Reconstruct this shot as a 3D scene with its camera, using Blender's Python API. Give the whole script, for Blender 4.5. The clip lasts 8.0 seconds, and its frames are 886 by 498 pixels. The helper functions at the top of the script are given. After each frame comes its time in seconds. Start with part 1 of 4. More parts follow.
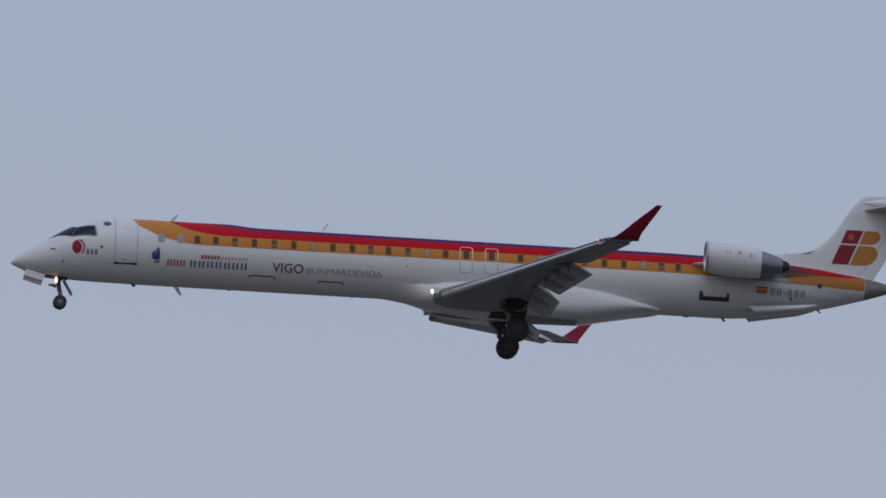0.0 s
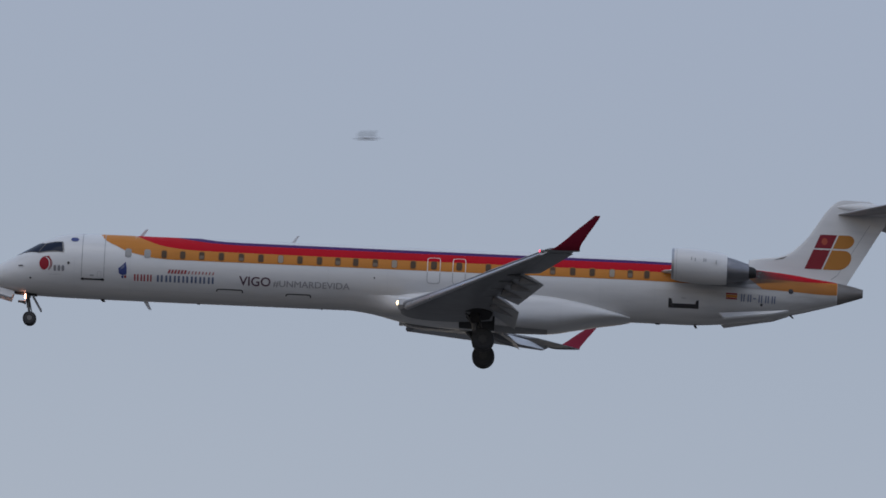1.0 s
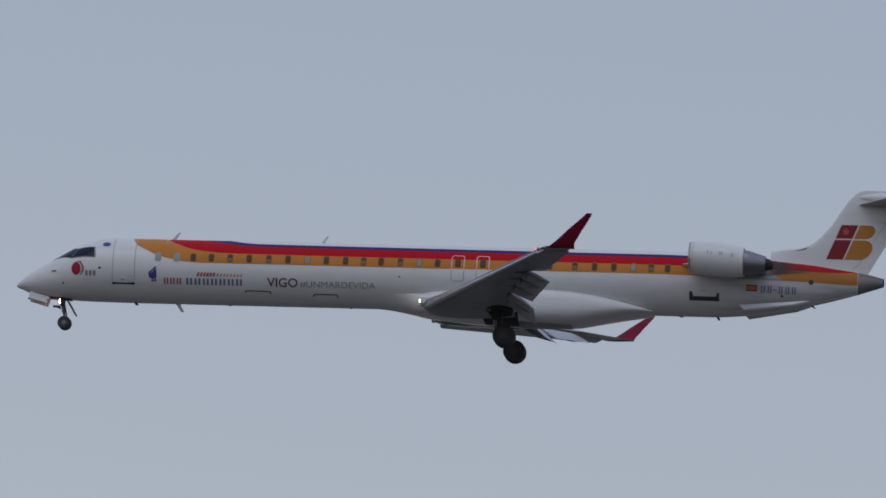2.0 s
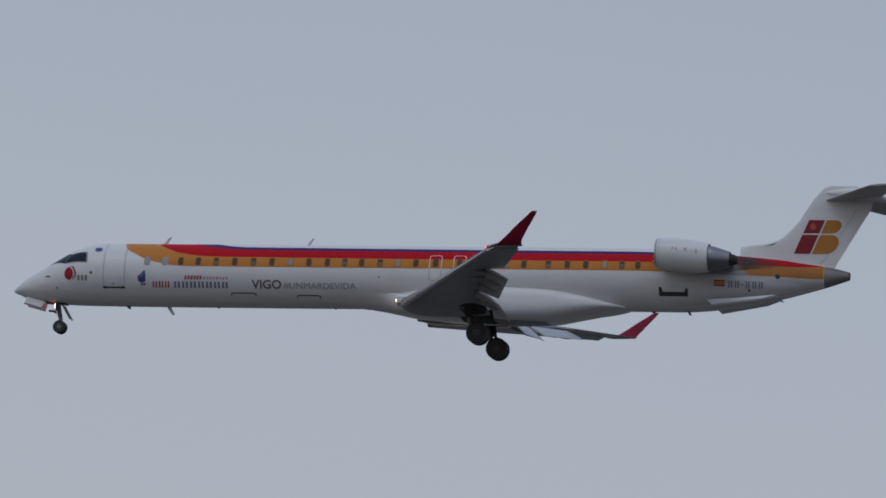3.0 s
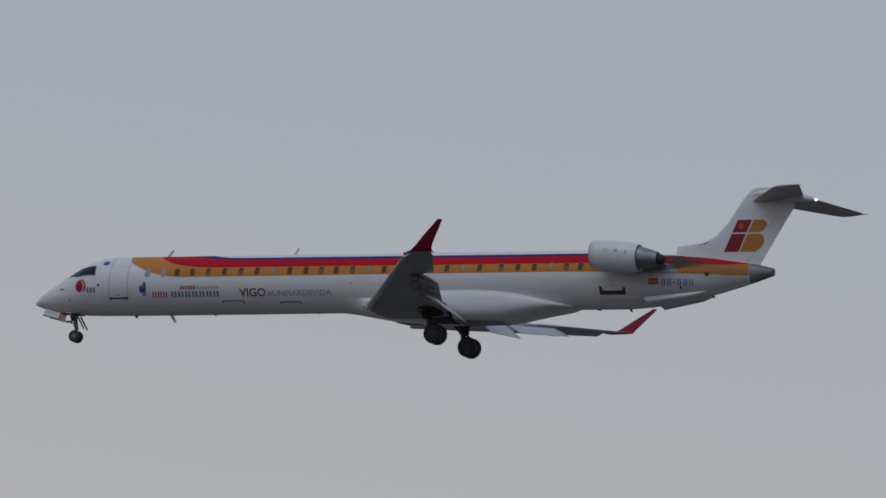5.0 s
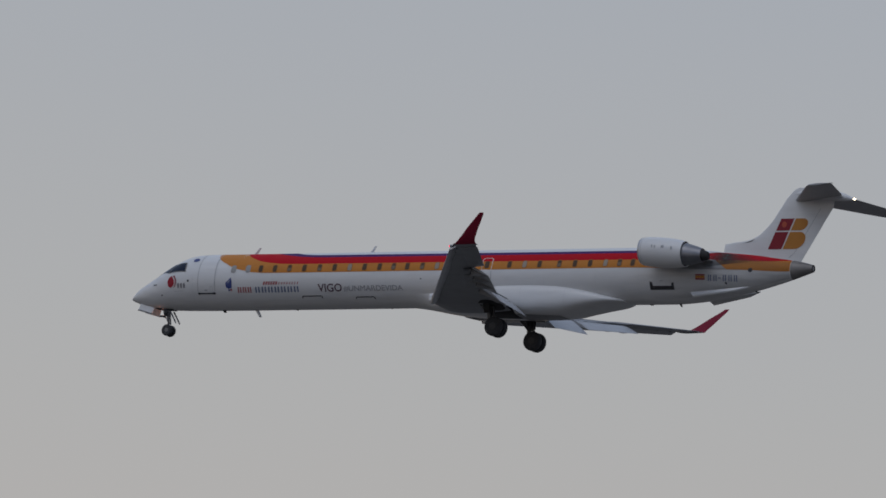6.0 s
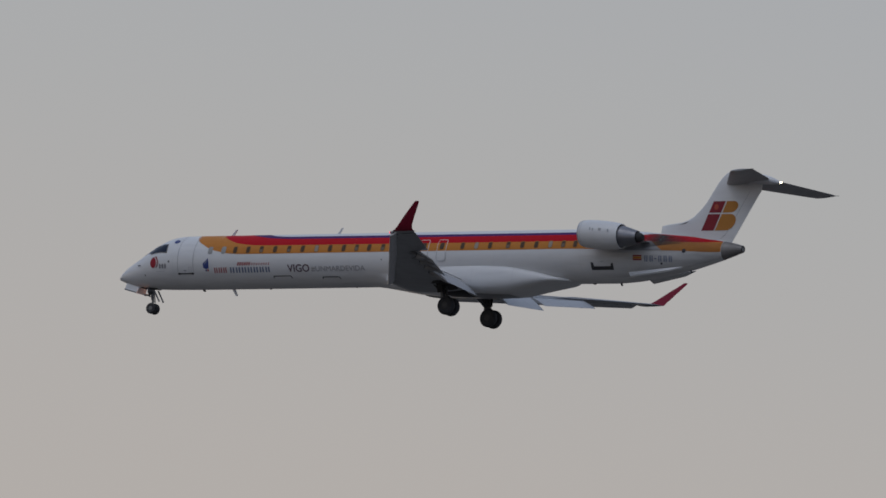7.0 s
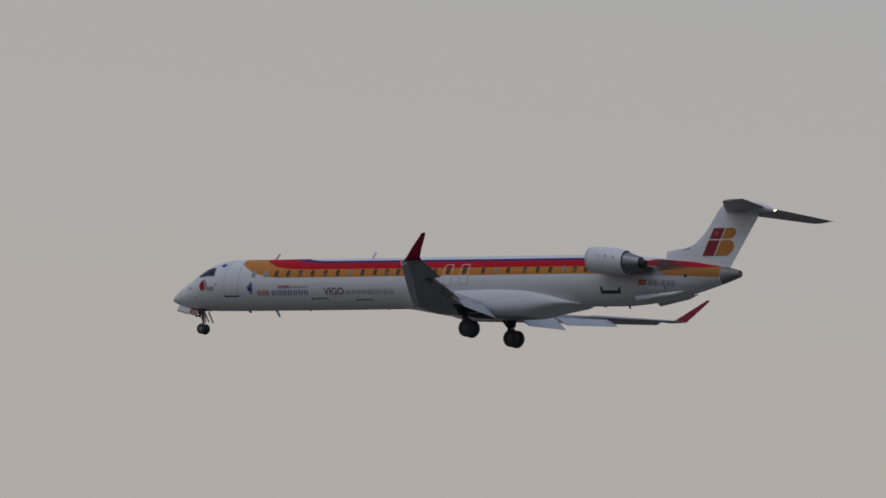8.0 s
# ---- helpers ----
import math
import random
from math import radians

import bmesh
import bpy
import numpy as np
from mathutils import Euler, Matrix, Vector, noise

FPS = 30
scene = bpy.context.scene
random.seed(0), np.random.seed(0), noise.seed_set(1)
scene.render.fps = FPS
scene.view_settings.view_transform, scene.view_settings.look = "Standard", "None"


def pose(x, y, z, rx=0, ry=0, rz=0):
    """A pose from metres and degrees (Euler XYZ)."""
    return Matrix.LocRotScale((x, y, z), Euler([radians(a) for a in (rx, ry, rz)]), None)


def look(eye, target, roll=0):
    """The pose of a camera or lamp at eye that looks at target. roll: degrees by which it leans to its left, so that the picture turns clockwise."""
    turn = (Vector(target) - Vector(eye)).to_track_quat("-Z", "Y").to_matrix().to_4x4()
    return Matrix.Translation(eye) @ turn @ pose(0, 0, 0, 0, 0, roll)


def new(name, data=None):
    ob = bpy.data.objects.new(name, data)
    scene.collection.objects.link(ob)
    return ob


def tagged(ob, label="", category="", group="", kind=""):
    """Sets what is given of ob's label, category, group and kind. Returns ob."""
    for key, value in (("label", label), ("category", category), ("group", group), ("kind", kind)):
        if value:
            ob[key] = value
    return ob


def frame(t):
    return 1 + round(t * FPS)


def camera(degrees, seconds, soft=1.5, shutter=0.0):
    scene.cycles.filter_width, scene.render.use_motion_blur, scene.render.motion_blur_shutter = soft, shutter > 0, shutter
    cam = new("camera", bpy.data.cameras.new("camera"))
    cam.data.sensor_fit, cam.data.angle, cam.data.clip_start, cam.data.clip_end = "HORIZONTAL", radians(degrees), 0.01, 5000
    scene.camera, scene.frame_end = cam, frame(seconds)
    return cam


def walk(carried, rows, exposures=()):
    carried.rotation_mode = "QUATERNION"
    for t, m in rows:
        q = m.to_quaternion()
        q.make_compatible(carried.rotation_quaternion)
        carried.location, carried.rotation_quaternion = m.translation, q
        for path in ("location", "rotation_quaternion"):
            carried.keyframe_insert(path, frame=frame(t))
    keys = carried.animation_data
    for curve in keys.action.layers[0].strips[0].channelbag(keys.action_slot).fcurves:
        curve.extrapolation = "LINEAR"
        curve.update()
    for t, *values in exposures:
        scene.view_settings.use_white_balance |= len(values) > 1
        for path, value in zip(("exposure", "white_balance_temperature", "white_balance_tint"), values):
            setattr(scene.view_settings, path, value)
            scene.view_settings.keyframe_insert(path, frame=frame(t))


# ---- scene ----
# ---- camera ----
EYE_HEIGHT = 1.7
cam = camera(3.1386, 8.0, soft=1.6, shutter=0.25)
walk(cam, [
    (0, pose(0, 0, EYE_HEIGHT, 101.0181, -1.2652, -5.4793)),
    (0.5, pose(0, 0, EYE_HEIGHT, 100.9460, -1.4426, -2.5714)),
    (1, pose(0, 0, EYE_HEIGHT, 100.8638, -1.5422, 0.4027)),
    (1.5, pose(0, 0, EYE_HEIGHT, 100.7929, -1.5869, 3.4203)),
    (1.7, pose(0, 0, EYE_HEIGHT, 100.6901, -1.5523, 4.6836)),
    (2, pose(0, 0, EYE_HEIGHT, 100.5438, -1.5495, 6.4695)),
    (2.3, pose(0, 0, EYE_HEIGHT, 100.4078, -1.5938, 8.1514)),
    (2.5, pose(0, 0, EYE_HEIGHT, 100.3239, -1.6304, 9.2598)),
    (2.8, pose(0, 0, EYE_HEIGHT, 100.2096, -1.6677, 10.9703)),
    (3, pose(0, 0, EYE_HEIGHT, 100.1415, -1.6766, 12.1518)),
    (3.5, pose(0, 0, EYE_HEIGHT, 99.9330, -1.8014, 14.9610)),
    (4, pose(0, 0, EYE_HEIGHT, 99.6655, -1.7702, 17.7462)),
    (4.5, pose(0, 0, EYE_HEIGHT, 99.4211, -1.7875, 20.3303)),
    (4.7, pose(0, 0, EYE_HEIGHT, 99.3200, -1.7790, 21.2178)),
    (5, pose(0, 0, EYE_HEIGHT, 99.1629, -1.8387, 22.6198)),
    (5.3, pose(0, 0, EYE_HEIGHT, 98.9997, -1.9738, 24.0899)),
    (5.5, pose(0, 0, EYE_HEIGHT, 98.8877, -2.0870, 25.0811)),
    (5.8, pose(0, 0, EYE_HEIGHT, 98.7154, -2.2634, 26.5448)),
    (6, pose(0, 0, EYE_HEIGHT, 98.5978, -2.3810, 27.4991)),
    (6.5, pose(0, 0, EYE_HEIGHT, 98.2738, -2.6069, 29.5765)),
    (7, pose(0, 0, EYE_HEIGHT, 97.9883, -2.7402, 31.6087)),
    (7.5, pose(0, 0, EYE_HEIGHT, 97.7321, -2.8704, 33.6226)),
    (8, pose(0, 0, EYE_HEIGHT, 97.5325, -3.2278, 35.5467)),
], exposures=[(0.0, 0.0), (1.0, -0.03), (3.5, -0.17), (4.5, -0.24), (6.5, -0.30), (8.0, -0.36)])

# ---- world, sun ----
def lin(r, g, b):
    """sRGB 0-255 to linear."""
    return tuple((v / 255 / 12.92) if v <= 10 else ((v / 255 + 0.055) / 1.055) ** 2.4 for v in (r, g, b))


SUN_ELEVATION, SUN_AZIMUTH = 55, 200   # degrees; azimuth clockwise from +Y
world = bpy.data.worlds.new("evening_sky")
scene.world = world
world.use_nodes = True
wn, wl = world.node_tree.nodes, world.node_tree.links
wn.clear()
w_out, w_bg = wn.new("ShaderNodeOutputWorld"), wn.new("ShaderNodeBackground")
w_sky = wn.new("ShaderNodeTexSky")
w_sky.sky_type, w_sky.sun_disc = 'NISHITA', False
w_sky.sun_elevation, w_sky.sun_rotation = radians(SUN_ELEVATION), radians(SUN_AZIMUTH)
w_sky.dust_density = 3.0
w_scale = wn.new("ShaderNodeVectorMath")
w_scale.operation = 'SCALE'
w_scale.inputs[3].default_value = 0.05
w_co, w_sep, w_ramp = wn.new("ShaderNodeTexCoord"), wn.new("ShaderNodeSeparateXYZ"), wn.new("ShaderNodeValToRGB")
w_noise, w_map = wn.new("ShaderNodeTexNoise"), wn.new("ShaderNodeMapping")
w_noise.inputs["Scale"].default_value, w_noise.inputs["Detail"].default_value = 9.0, 3.0
w_map.inputs["Scale"].default_value = (1, 1, 3)
w_add = wn.new("ShaderNodeMath")
w_add.operation = 'MULTIPLY_ADD'
w_add.inputs[1].default_value = 0.010
w_sum = wn.new("ShaderNodeMath")
w_sum.operation = 'ADD'
w_mix = wn.new("ShaderNodeMix")
w_mix.data_type = 'RGBA'
w_mix.inputs["Factor"].default_value = 0.9
# a haze veil: blue grey high up and to the east, warmer and brighter low down towards the evening side
HAZE = [(0.0, (186, 172, 158), .42), (0.05, (183, 173, 164), .42), (0.079, (180, 175, 171), .38), (0.100, (177, 177, 177), .33), (0.133, (171.5, 177, 185.5), .25),
        (0.150, (170, 178, 190), .20), (0.187, (167, 178, 195), .03), (0.20, (167, 178, 197), 0), (0.25, (165, 178, 202), 0), (0.35, (166, 182, 210), 0),
        (1.0, (189, 203, 228), 0)]   # height and side, colour, brightness in stops
ramp = w_ramp.color_ramp
while len(ramp.elements) < len(HAZE):
    ramp.elements.new(0.5)
for el, (p, c, stops) in zip(ramp.elements, HAZE):
    el.position, el.color = p, (*[v * 2 ** stops for v in lin(*c)], 1)
wl.new(w_co.outputs["Generated"], w_sep.inputs[0])
wl.new(w_co.outputs["Generated"], w_map.inputs[0])
wl.new(w_map.outputs[0], w_noise.inputs["Vector"])
wl.new(w_noise.outputs[0], w_add.inputs[0])
w_add.inputs[2].default_value = -0.005
wl.new(w_add.outputs[0], w_sum.inputs[0])
w_side = wn.new("ShaderNodeMath")
w_side.operation = 'MULTIPLY_ADD'
w_side.inputs[1].default_value = 0.09
wl.new(w_sep.outputs["X"], w_side.inputs[0])
wl.new(w_sep.outputs["Z"], w_side.inputs[2])
wl.new(w_side.outputs[0], w_sum.inputs[1])
wl.new(w_sum.outputs[0], w_ramp.inputs[0])
wl.new(w_sky.outputs[0], w_scale.inputs[0])
wl.new(w_scale.outputs[0], w_mix.inputs["A"])
wl.new(w_ramp.outputs[0], w_mix.inputs["B"])
wl.new(w_mix.outputs["Result"], w_bg.inputs[0])
wl.new(w_bg.outputs[0], w_out.inputs[0])

sun = new("sun", bpy.data.lights.new("sun", 'SUN'))
sun.data.energy, sun.data.angle, sun.data.color = 0.34, radians(35), (1.0, 0.98, 0.96)
_a, _e = radians(SUN_AZIMUTH), radians(SUN_ELEVATION)
sun.matrix_basis = look((math.sin(_a) * math.cos(_e) * 50, math.cos(_a) * math.cos(_e) * 50, math.sin(_e) * 50), (0, 0, 0))


# ---- materials ----
def material(name, color, rough=0.5, metal=0.0, grain=0.06, grain_scale=3.0, streak=0.0, bump=0.0, coat=0.0, glow=None, spec=0.5):
    """A surface with fine grain, broad patches and, where asked, streaks along the airflow."""
    m = bpy.data.materials.new(name)
    m.use_nodes = True
    n, l = m.node_tree.nodes, m.node_tree.links
    b = n["Principled BSDF"]
    b.inputs["Roughness"].default_value, b.inputs["Metallic"].default_value = rough, metal
    b.inputs["Coat Weight"].default_value = coat
    b.inputs["Specular IOR Level"].default_value = spec
    co = n.new("ShaderNodeTexCoord")
    n1, n2 = n.new("ShaderNodeTexNoise"), n.new("ShaderNodeTexNoise")
    n1.inputs["Scale"].default_value, n1.inputs["Detail"].default_value = grain_scale, 6
    mp = n.new("ShaderNodeMapping")
    mp.inputs["Scale"].default_value = (0.35, 2.2, 2.2)
    n2.inputs["Scale"].default_value, n2.inputs["Detail"].default_value = 1.6, 5
    l.new(co.outputs["Object"], n1.inputs["Vector"])
    l.new(co.outputs["Object"], mp.inputs[0])
    l.new(mp.outputs[0], n2.inputs["Vector"])
    mix1, mix2 = n.new("ShaderNodeMix"), n.new("ShaderNodeMix")
    for q in (mix1, mix2):
        q.data_type = 'RGBA'
    mix1.inputs["A"].default_value = (*[c * (1 + grain) for c in color], 1)
    mix1.inputs["B"].default_value = (*[c * (1 - grain) for c in color], 1)
    l.new(n1.outputs[0], mix1.inputs["Factor"])
    r2 = n.new("ShaderNodeMapRange")
    r2.inputs["From Min"].default_value, r2.inputs["From Max"].default_value = 0.48, 0.75
    r2.inputs["To Max"].default_value = streak
    l.new(n2.outputs[0], r2.inputs["Value"])
    l.new(r2.outputs[0], mix2.inputs["Factor"])
    l.new(mix1.outputs["Result"], mix2.inputs["A"])
    mix2.inputs["B"].default_value = (*[c * 0.45 for c in color], 1)
    l.new(mix2.outputs["Result"], b.inputs["Base Color"])
    r3 = n.new("ShaderNodeMapRange")
    r3.inputs["To Min"].default_value, r3.inputs["To Max"].default_value = max(rough - 0.08, 0.02), min(rough + 0.08, 1)
    l.new(n1.outputs[0], r3.inputs["Value"])
    l.new(r3.outputs[0], b.inputs["Roughness"])
    if bump:
        bp = n.new("ShaderNodeBump")
        bp.inputs["Strength"].default_value, bp.inputs["Distance"].default_value = bump, 0.02
        l.new(n1.outputs[0], bp.inputs["Height"])
        l.new(bp.outputs[0], b.inputs["Normal"])
    if glow:
        b.inputs["Emission Color"].default_value, b.inputs["Emission Strength"].default_value = (*glow[:3], 1), glow[3]
    return m


WHITE = material("white_paint", (0.680, 0.670, 0.664), 0.38, grain=0.025, grain_scale=1.2, streak=0.16, bump=0.03, coat=0.15)
RED = material("red_paint", (0.48, 0.006, 0.017), 0.6, grain=0.05, streak=0.12, spec=0.09)
ORANGE = material("orange_paint", (0.54, 0.198, 0.028), 0.55, grain=0.05, streak=0.16, spec=0.25)
PURPLE = material("purple_paint", (0.070, 0.026, 0.125), 0.6, grain=0.05, spec=0.1)
DARK_RED = material("dark_red_paint", (0.215, 0.013, 0.033), 0.55, grain=0.06, streak=0.1, spec=0.12)
BRICK = material("deep_red_paint", (0.30, 0.020, 0.032), 0.5, grain=0.06, spec=0.15)
MAROON = material("maroon_paint", (0.235, 0.022, 0.032), 0.5, grain=0.05, spec=0.2)
AMBER = material("amber_paint", (0.46, 0.195, 0.042), 0.5, grain=0.05, spec=0.2)
WING_GREY = material("wing_grey_paint", (0.245, 0.248, 0.262), 0.42, grain=0.10, grain_scale=1.5, streak=0.25, bump=0.05)
FLAP_GREY = material("flap_grey_paint", (0.40, 0.41, 0.43), 0.40, grain=0.05, streak=0.15)
SLAT_METAL = material("polished_slat_metal", (0.50, 0.50, 0.52), 0.30, 0.85, grain=0.06, streak=0.25)
TAIL_GREY = material("tailplane_grey_paint", (0.37, 0.368, 0.375), 0.45, grain=0.06, streak=0.2)
FLAP_DARK = material("flap_fairing_grey", (0.17, 0.17, 0.175), 0.5, grain=0.08, streak=0.25)
BARE = material("bare_metal", (0.42, 0.42, 0.44), 0.32, 0.9, grain=0.08, streak=0.2)
CONE = material("weathered_cone_metal", (0.23, 0.215, 0.205), 0.5, 0.35, grain=0.12, streak=0.35)
SHIELD_SHADE = material("shield_and_shade_grey", (0.27, 0.265, 0.27), 0.5, 0.1, grain=0.12, streak=0.4)
FRAME = material("cockpit_frame", (0.16, 0.145, 0.13), 0.5, grain=0.08)
HOT = material("heat_stained_metal", (0.24, 0.24, 0.26), 0.40, 0.75, grain=0.15, streak=0.4, bump=0.03)
SOOT_SHADE = material("soot_and_shade_black", (0.018, 0.017, 0.017), 0.7, grain=0.2)
GLASS = material("dark_window_glass", (0.014, 0.021, 0.042), 0.12, grain=0.05, spec=0.12)
CABIN = material("cabin_window_glass", (0.092, 0.058, 0.036), 0.4, grain=0.15, spec=0.12)
SHADE = material("window_shade", (0.29, 0.235, 0.18), 0.5, grain=0.08)
BLANK = material("blanked_window_grey", (0.29, 0.28, 0.27), 0.5, grain=0.08)
BLIND = material("drawn_blind", (0.155, 0.105, 0.066), 0.5, grain=0.08)
RIM = material("window_rim", (0.36, 0.145, 0.035), 0.6, grain=0.06, spec=0.2)
LINE = material("door_seam", (0.38, 0.38, 0.385), 0.6, grain=0.1)
JOINT = material("skin_joint_grey", (0.60, 0.60, 0.60), 0.5, grain=0.1)
JOINT_DARK = material("vent_grey", (0.42, 0.42, 0.43), 0.6, grain=0.1)
BLACK = material("black_seal", (0.035, 0.033, 0.036), 0.6, grain=0.1)
PALE = material("pale_outline_paint", (0.72, 0.70, 0.66), 0.5, grain=0.04)
GREY_TEXT = material("grey_lettering", (0.28, 0.27, 0.285), 0.5, grain=0.05)
MARK_GREY = material("dark_grey_mark", (0.22, 0.21, 0.22), 0.5, grain=0.05)
DARK_TEXT = material("plum_lettering", (0.105, 0.055, 0.075), 0.5, grain=0.05)
BLUE = material("blue_paint", (0.035, 0.055, 0.20), 0.45, grain=0.05)
FADED_RED = material("faded_brick_paint", (0.42, 0.14, 0.14), 0.5, grain=0.05)
SLATE_PALE = material("pale_slate_paint", (0.22, 0.245, 0.33), 0.5, grain=0.05)
SLATE = material("slate_blue_paint", (0.12, 0.145, 0.23), 0.5, grain=0.05)
BRAND_RED = material("brick_red_paint", (0.36, 0.055, 0.06), 0.5, grain=0.05)
RUBBER = material("tyre_rubber", (0.032, 0.032, 0.035), 0.75, grain=0.15, bump=0.1)
HUB = material("wheel_hub", (0.055, 0.054, 0.054), 0.5, 0.4, grain=0.1)
NOSE_HUB = material("nose_wheel_hub", (0.17, 0.165, 0.16), 0.5, 0.2, grain=0.1)
STRUT = material("gear_strut_grey", (0.11, 0.11, 0.112), 0.45, 0.3, grain=0.12)
# black for open hollows: the shade inside is put into the colour
HOLLOW_SHADE = material("hollow_shade_black", (0.02, 0.02, 0.021), 0.8, grain=0.2)
LAMP = material("landing_lamp", (0.9, 0.85, 0.8), 0.2, glow=(1.0, 0.70, 0.36, 4.5))
LAMP_NOSE = material("nose_taxi_lamp", (0.9, 0.85, 0.8), 0.2, glow=(1.0, 0.42, 0.28, 12.0))
NAV_RED = material("red_navigation_lamp", (0.8, 0.05, 0.05), 0.3, glow=(1.0, 0.05, 0.11, 3.0))
TAIL_LAMP = material("white_tail_lamp", (0.9, 0.9, 0.85), 0.3, glow=(1.0, 0.82, 0.55, 9.0))
AERIAL = material("antenna_grey", (0.58, 0.58, 0.60), 0.5, grain=0.06)
DISC_RED = material("orange_red_paint", (0.42, 0.085, 0.05), 0.5, grain=0.05, spec=0.2)
FEATHER = material("bird_feathers", (0.56, 0.56, 0.58), 0.8, grain=0.15, grain_scale=60)
FIELD = material("dry_field", (0.098, 0.089, 0.079), 0.9, grain=0.35, grain_scale=0.02, streak=0.2)


# ---- mesh helpers ----
def part(name, bm, mat, parent, label="", smooth=True, category="", kind=""):
    """Links a bmesh as one mesh object under a thing or a part."""
    bmesh.ops.recalc_face_normals(bm, faces=bm.faces)
    me = bpy.data.meshes.new(name)
    for fc in bm.faces:
        fc.smooth = smooth
    bm.to_mesh(me)
    bm.free()
    me.materials.append(mat)
    if smooth:
        me.set_sharp_from_angle(angle=radians(42))
    ob = new(name, me)
    if parent is not None:
        ob.parent = parent
    return tagged(ob, label, category, kind=kind)


def loft(rings, caps=True, closed=True, bm=None):
    """A skin over rings of equally many points."""
    bm = bm or bmesh.new()
    vs = [[bm.verts.new(p) for p in r] for r in rings]
    n = len(rings[0])
    for a, b in zip(vs, vs[1:]):
        for i in range(n if closed else n - 1):
            j = (i + 1) % n
            bm.faces.new((a[i], a[j], b[j], b[i]))
    if caps and closed:
        bm.faces.new(vs[0][::-1])
        bm.faces.new(vs[-1])
    return bm


def turned(axis_pts, seg=24, caps=True, bm=None):
    """A body of revolution along x: rows of (x, y, z, radius)."""
    return loft([[(x, y + r * math.cos(2 * math.pi * i / seg), z + r * math.sin(2 * math.pi * i / seg)) for i in range(seg)]
                 for x, y, z, r in axis_pts], caps, bm=bm)


def tube(p, q, r, seg=12, r2=None, bm=None):
    """A round rod from p to q."""
    p, q = Vector(p), Vector(q)
    d = (q - p).normalized()
    a = d.orthogonal().normalized()
    b = d.cross(a)
    r2 = r if r2 is None else r2
    return loft([[c + (a * math.cos(2 * math.pi * i / seg) + b * math.sin(2 * math.pi * i / seg)) * k for i in range(seg)]
                 for c, k in ((p, r), (q, r2))], bm=bm)


def plate(pts, thick, axis, bm=None):
    """A flat polygon given thickness along a vector."""
    bm = bm or bmesh.new()
    v = Vector(axis).normalized() * thick / 2
    return loft([[Vector(p) - v for p in pts], [Vector(p) + v for p in pts]], bm=bm)


def hermite(xs, ys, x):
    """Smooth curve through table points."""
    x = min(max(x, xs[0]), xs[-1])
    i = max(j for j in range(len(xs) - 1) if xs[j] <= x)
    h = xs[i + 1] - xs[i]
    sl = [(ys[j + 1] - ys[j]) / (xs[j + 1] - xs[j]) for j in range(len(xs) - 1)]

    def tan(j):
        if j == 0 or j == len(xs) - 1:
            return sl[min(j, len(sl) - 1)]
        a, b = sl[j - 1], sl[j]
        return 0.0 if a * b <= 0 else 2 * a * b / (a + b)
    u = (x - xs[i]) / h
    return ((2 * u ** 3 - 3 * u * u + 1) * ys[i] + (u ** 3 - 2 * u * u + u) * h * tan(i)
            + (3 * u * u - 2 * u ** 3) * ys[i + 1] + (u ** 3 - u * u) * h * tan(i + 1))


# the hull: stations along x, its top, its keel and its half width
HULL_X = [0, .03, .12, .3, .6, .8, 1.4, 1.87, 2.63, 3.26, 3.9, 5, 6.5, 12, 27, 29.8, 30.9, 32, 33, 34.26, 34.84, 36, 36.49, 37.0]
HULL_TOP = [-.77, -.69, -.60, -.43, -.2, -.08, .27, .55, .98, 1.235, 1.345, 1.362, 1.358, 1.362, 1.36, 1.31, 1.21, 1.10, 1.0, .86, .77, .62, .53, .40]
HULL_LOW = [-.77, -.81, -.86, -.93, -1.06, -1.11, -1.23, -1.29, -1.33, -1.35, -1.36, -1.37, -1.375, -1.385, -1.39, -1.40, -1.34, -1.21, -1.03, -.77, -.62, -.29, -.13, .04]
HULL_WIDE = [.01, .08, .16, .31, .48, .57, .80, .94, 1.12, 1.23, 1.29, 1.32, 1.33, 1.34, 1.34, 1.28, 1.20, 1.06, .90, .69, .59, .40, .31, .18]


def hull(x):
    t, b = hermite(HULL_X, HULL_TOP, x), hermite(HULL_X, HULL_LOW, x)
    return (t + b) / 2, max((t - b) / 2, 0.004), hermite(HULL_X, HULL_WIDE, x)


def skin(x, deg, off=0.0, side=-1):
    """A point on the hull: degrees down from its top, on the port side for side -1."""
    zc, rz, ry = hull(x)
    a = radians(deg)
    n = Vector((0, math.sin(a) / max(ry, .01), math.cos(a) / max(rz, .01))).normalized()
    return Vector((x, side * (ry * math.sin(a) + n.y * off), zc + rz * math.cos(a) + n.z * off))


def deg_at(x, z):
    zc, rz, ry = hull(x)
    return math.degrees(math.acos(min(max((z - zc) / rz, -1), 1)))


def band(xs, lo, hi, off, side=-1, rows=8, bm=None):
    """A painted band on the hull between two angles, each a function of x."""
    bm = bm or bmesh.new()
    return loft([[skin(x, lo(x) + (hi(x) - lo(x)) * i / rows, off, side) for i in range(rows + 1)] for x in xs], closed=False, bm=bm)


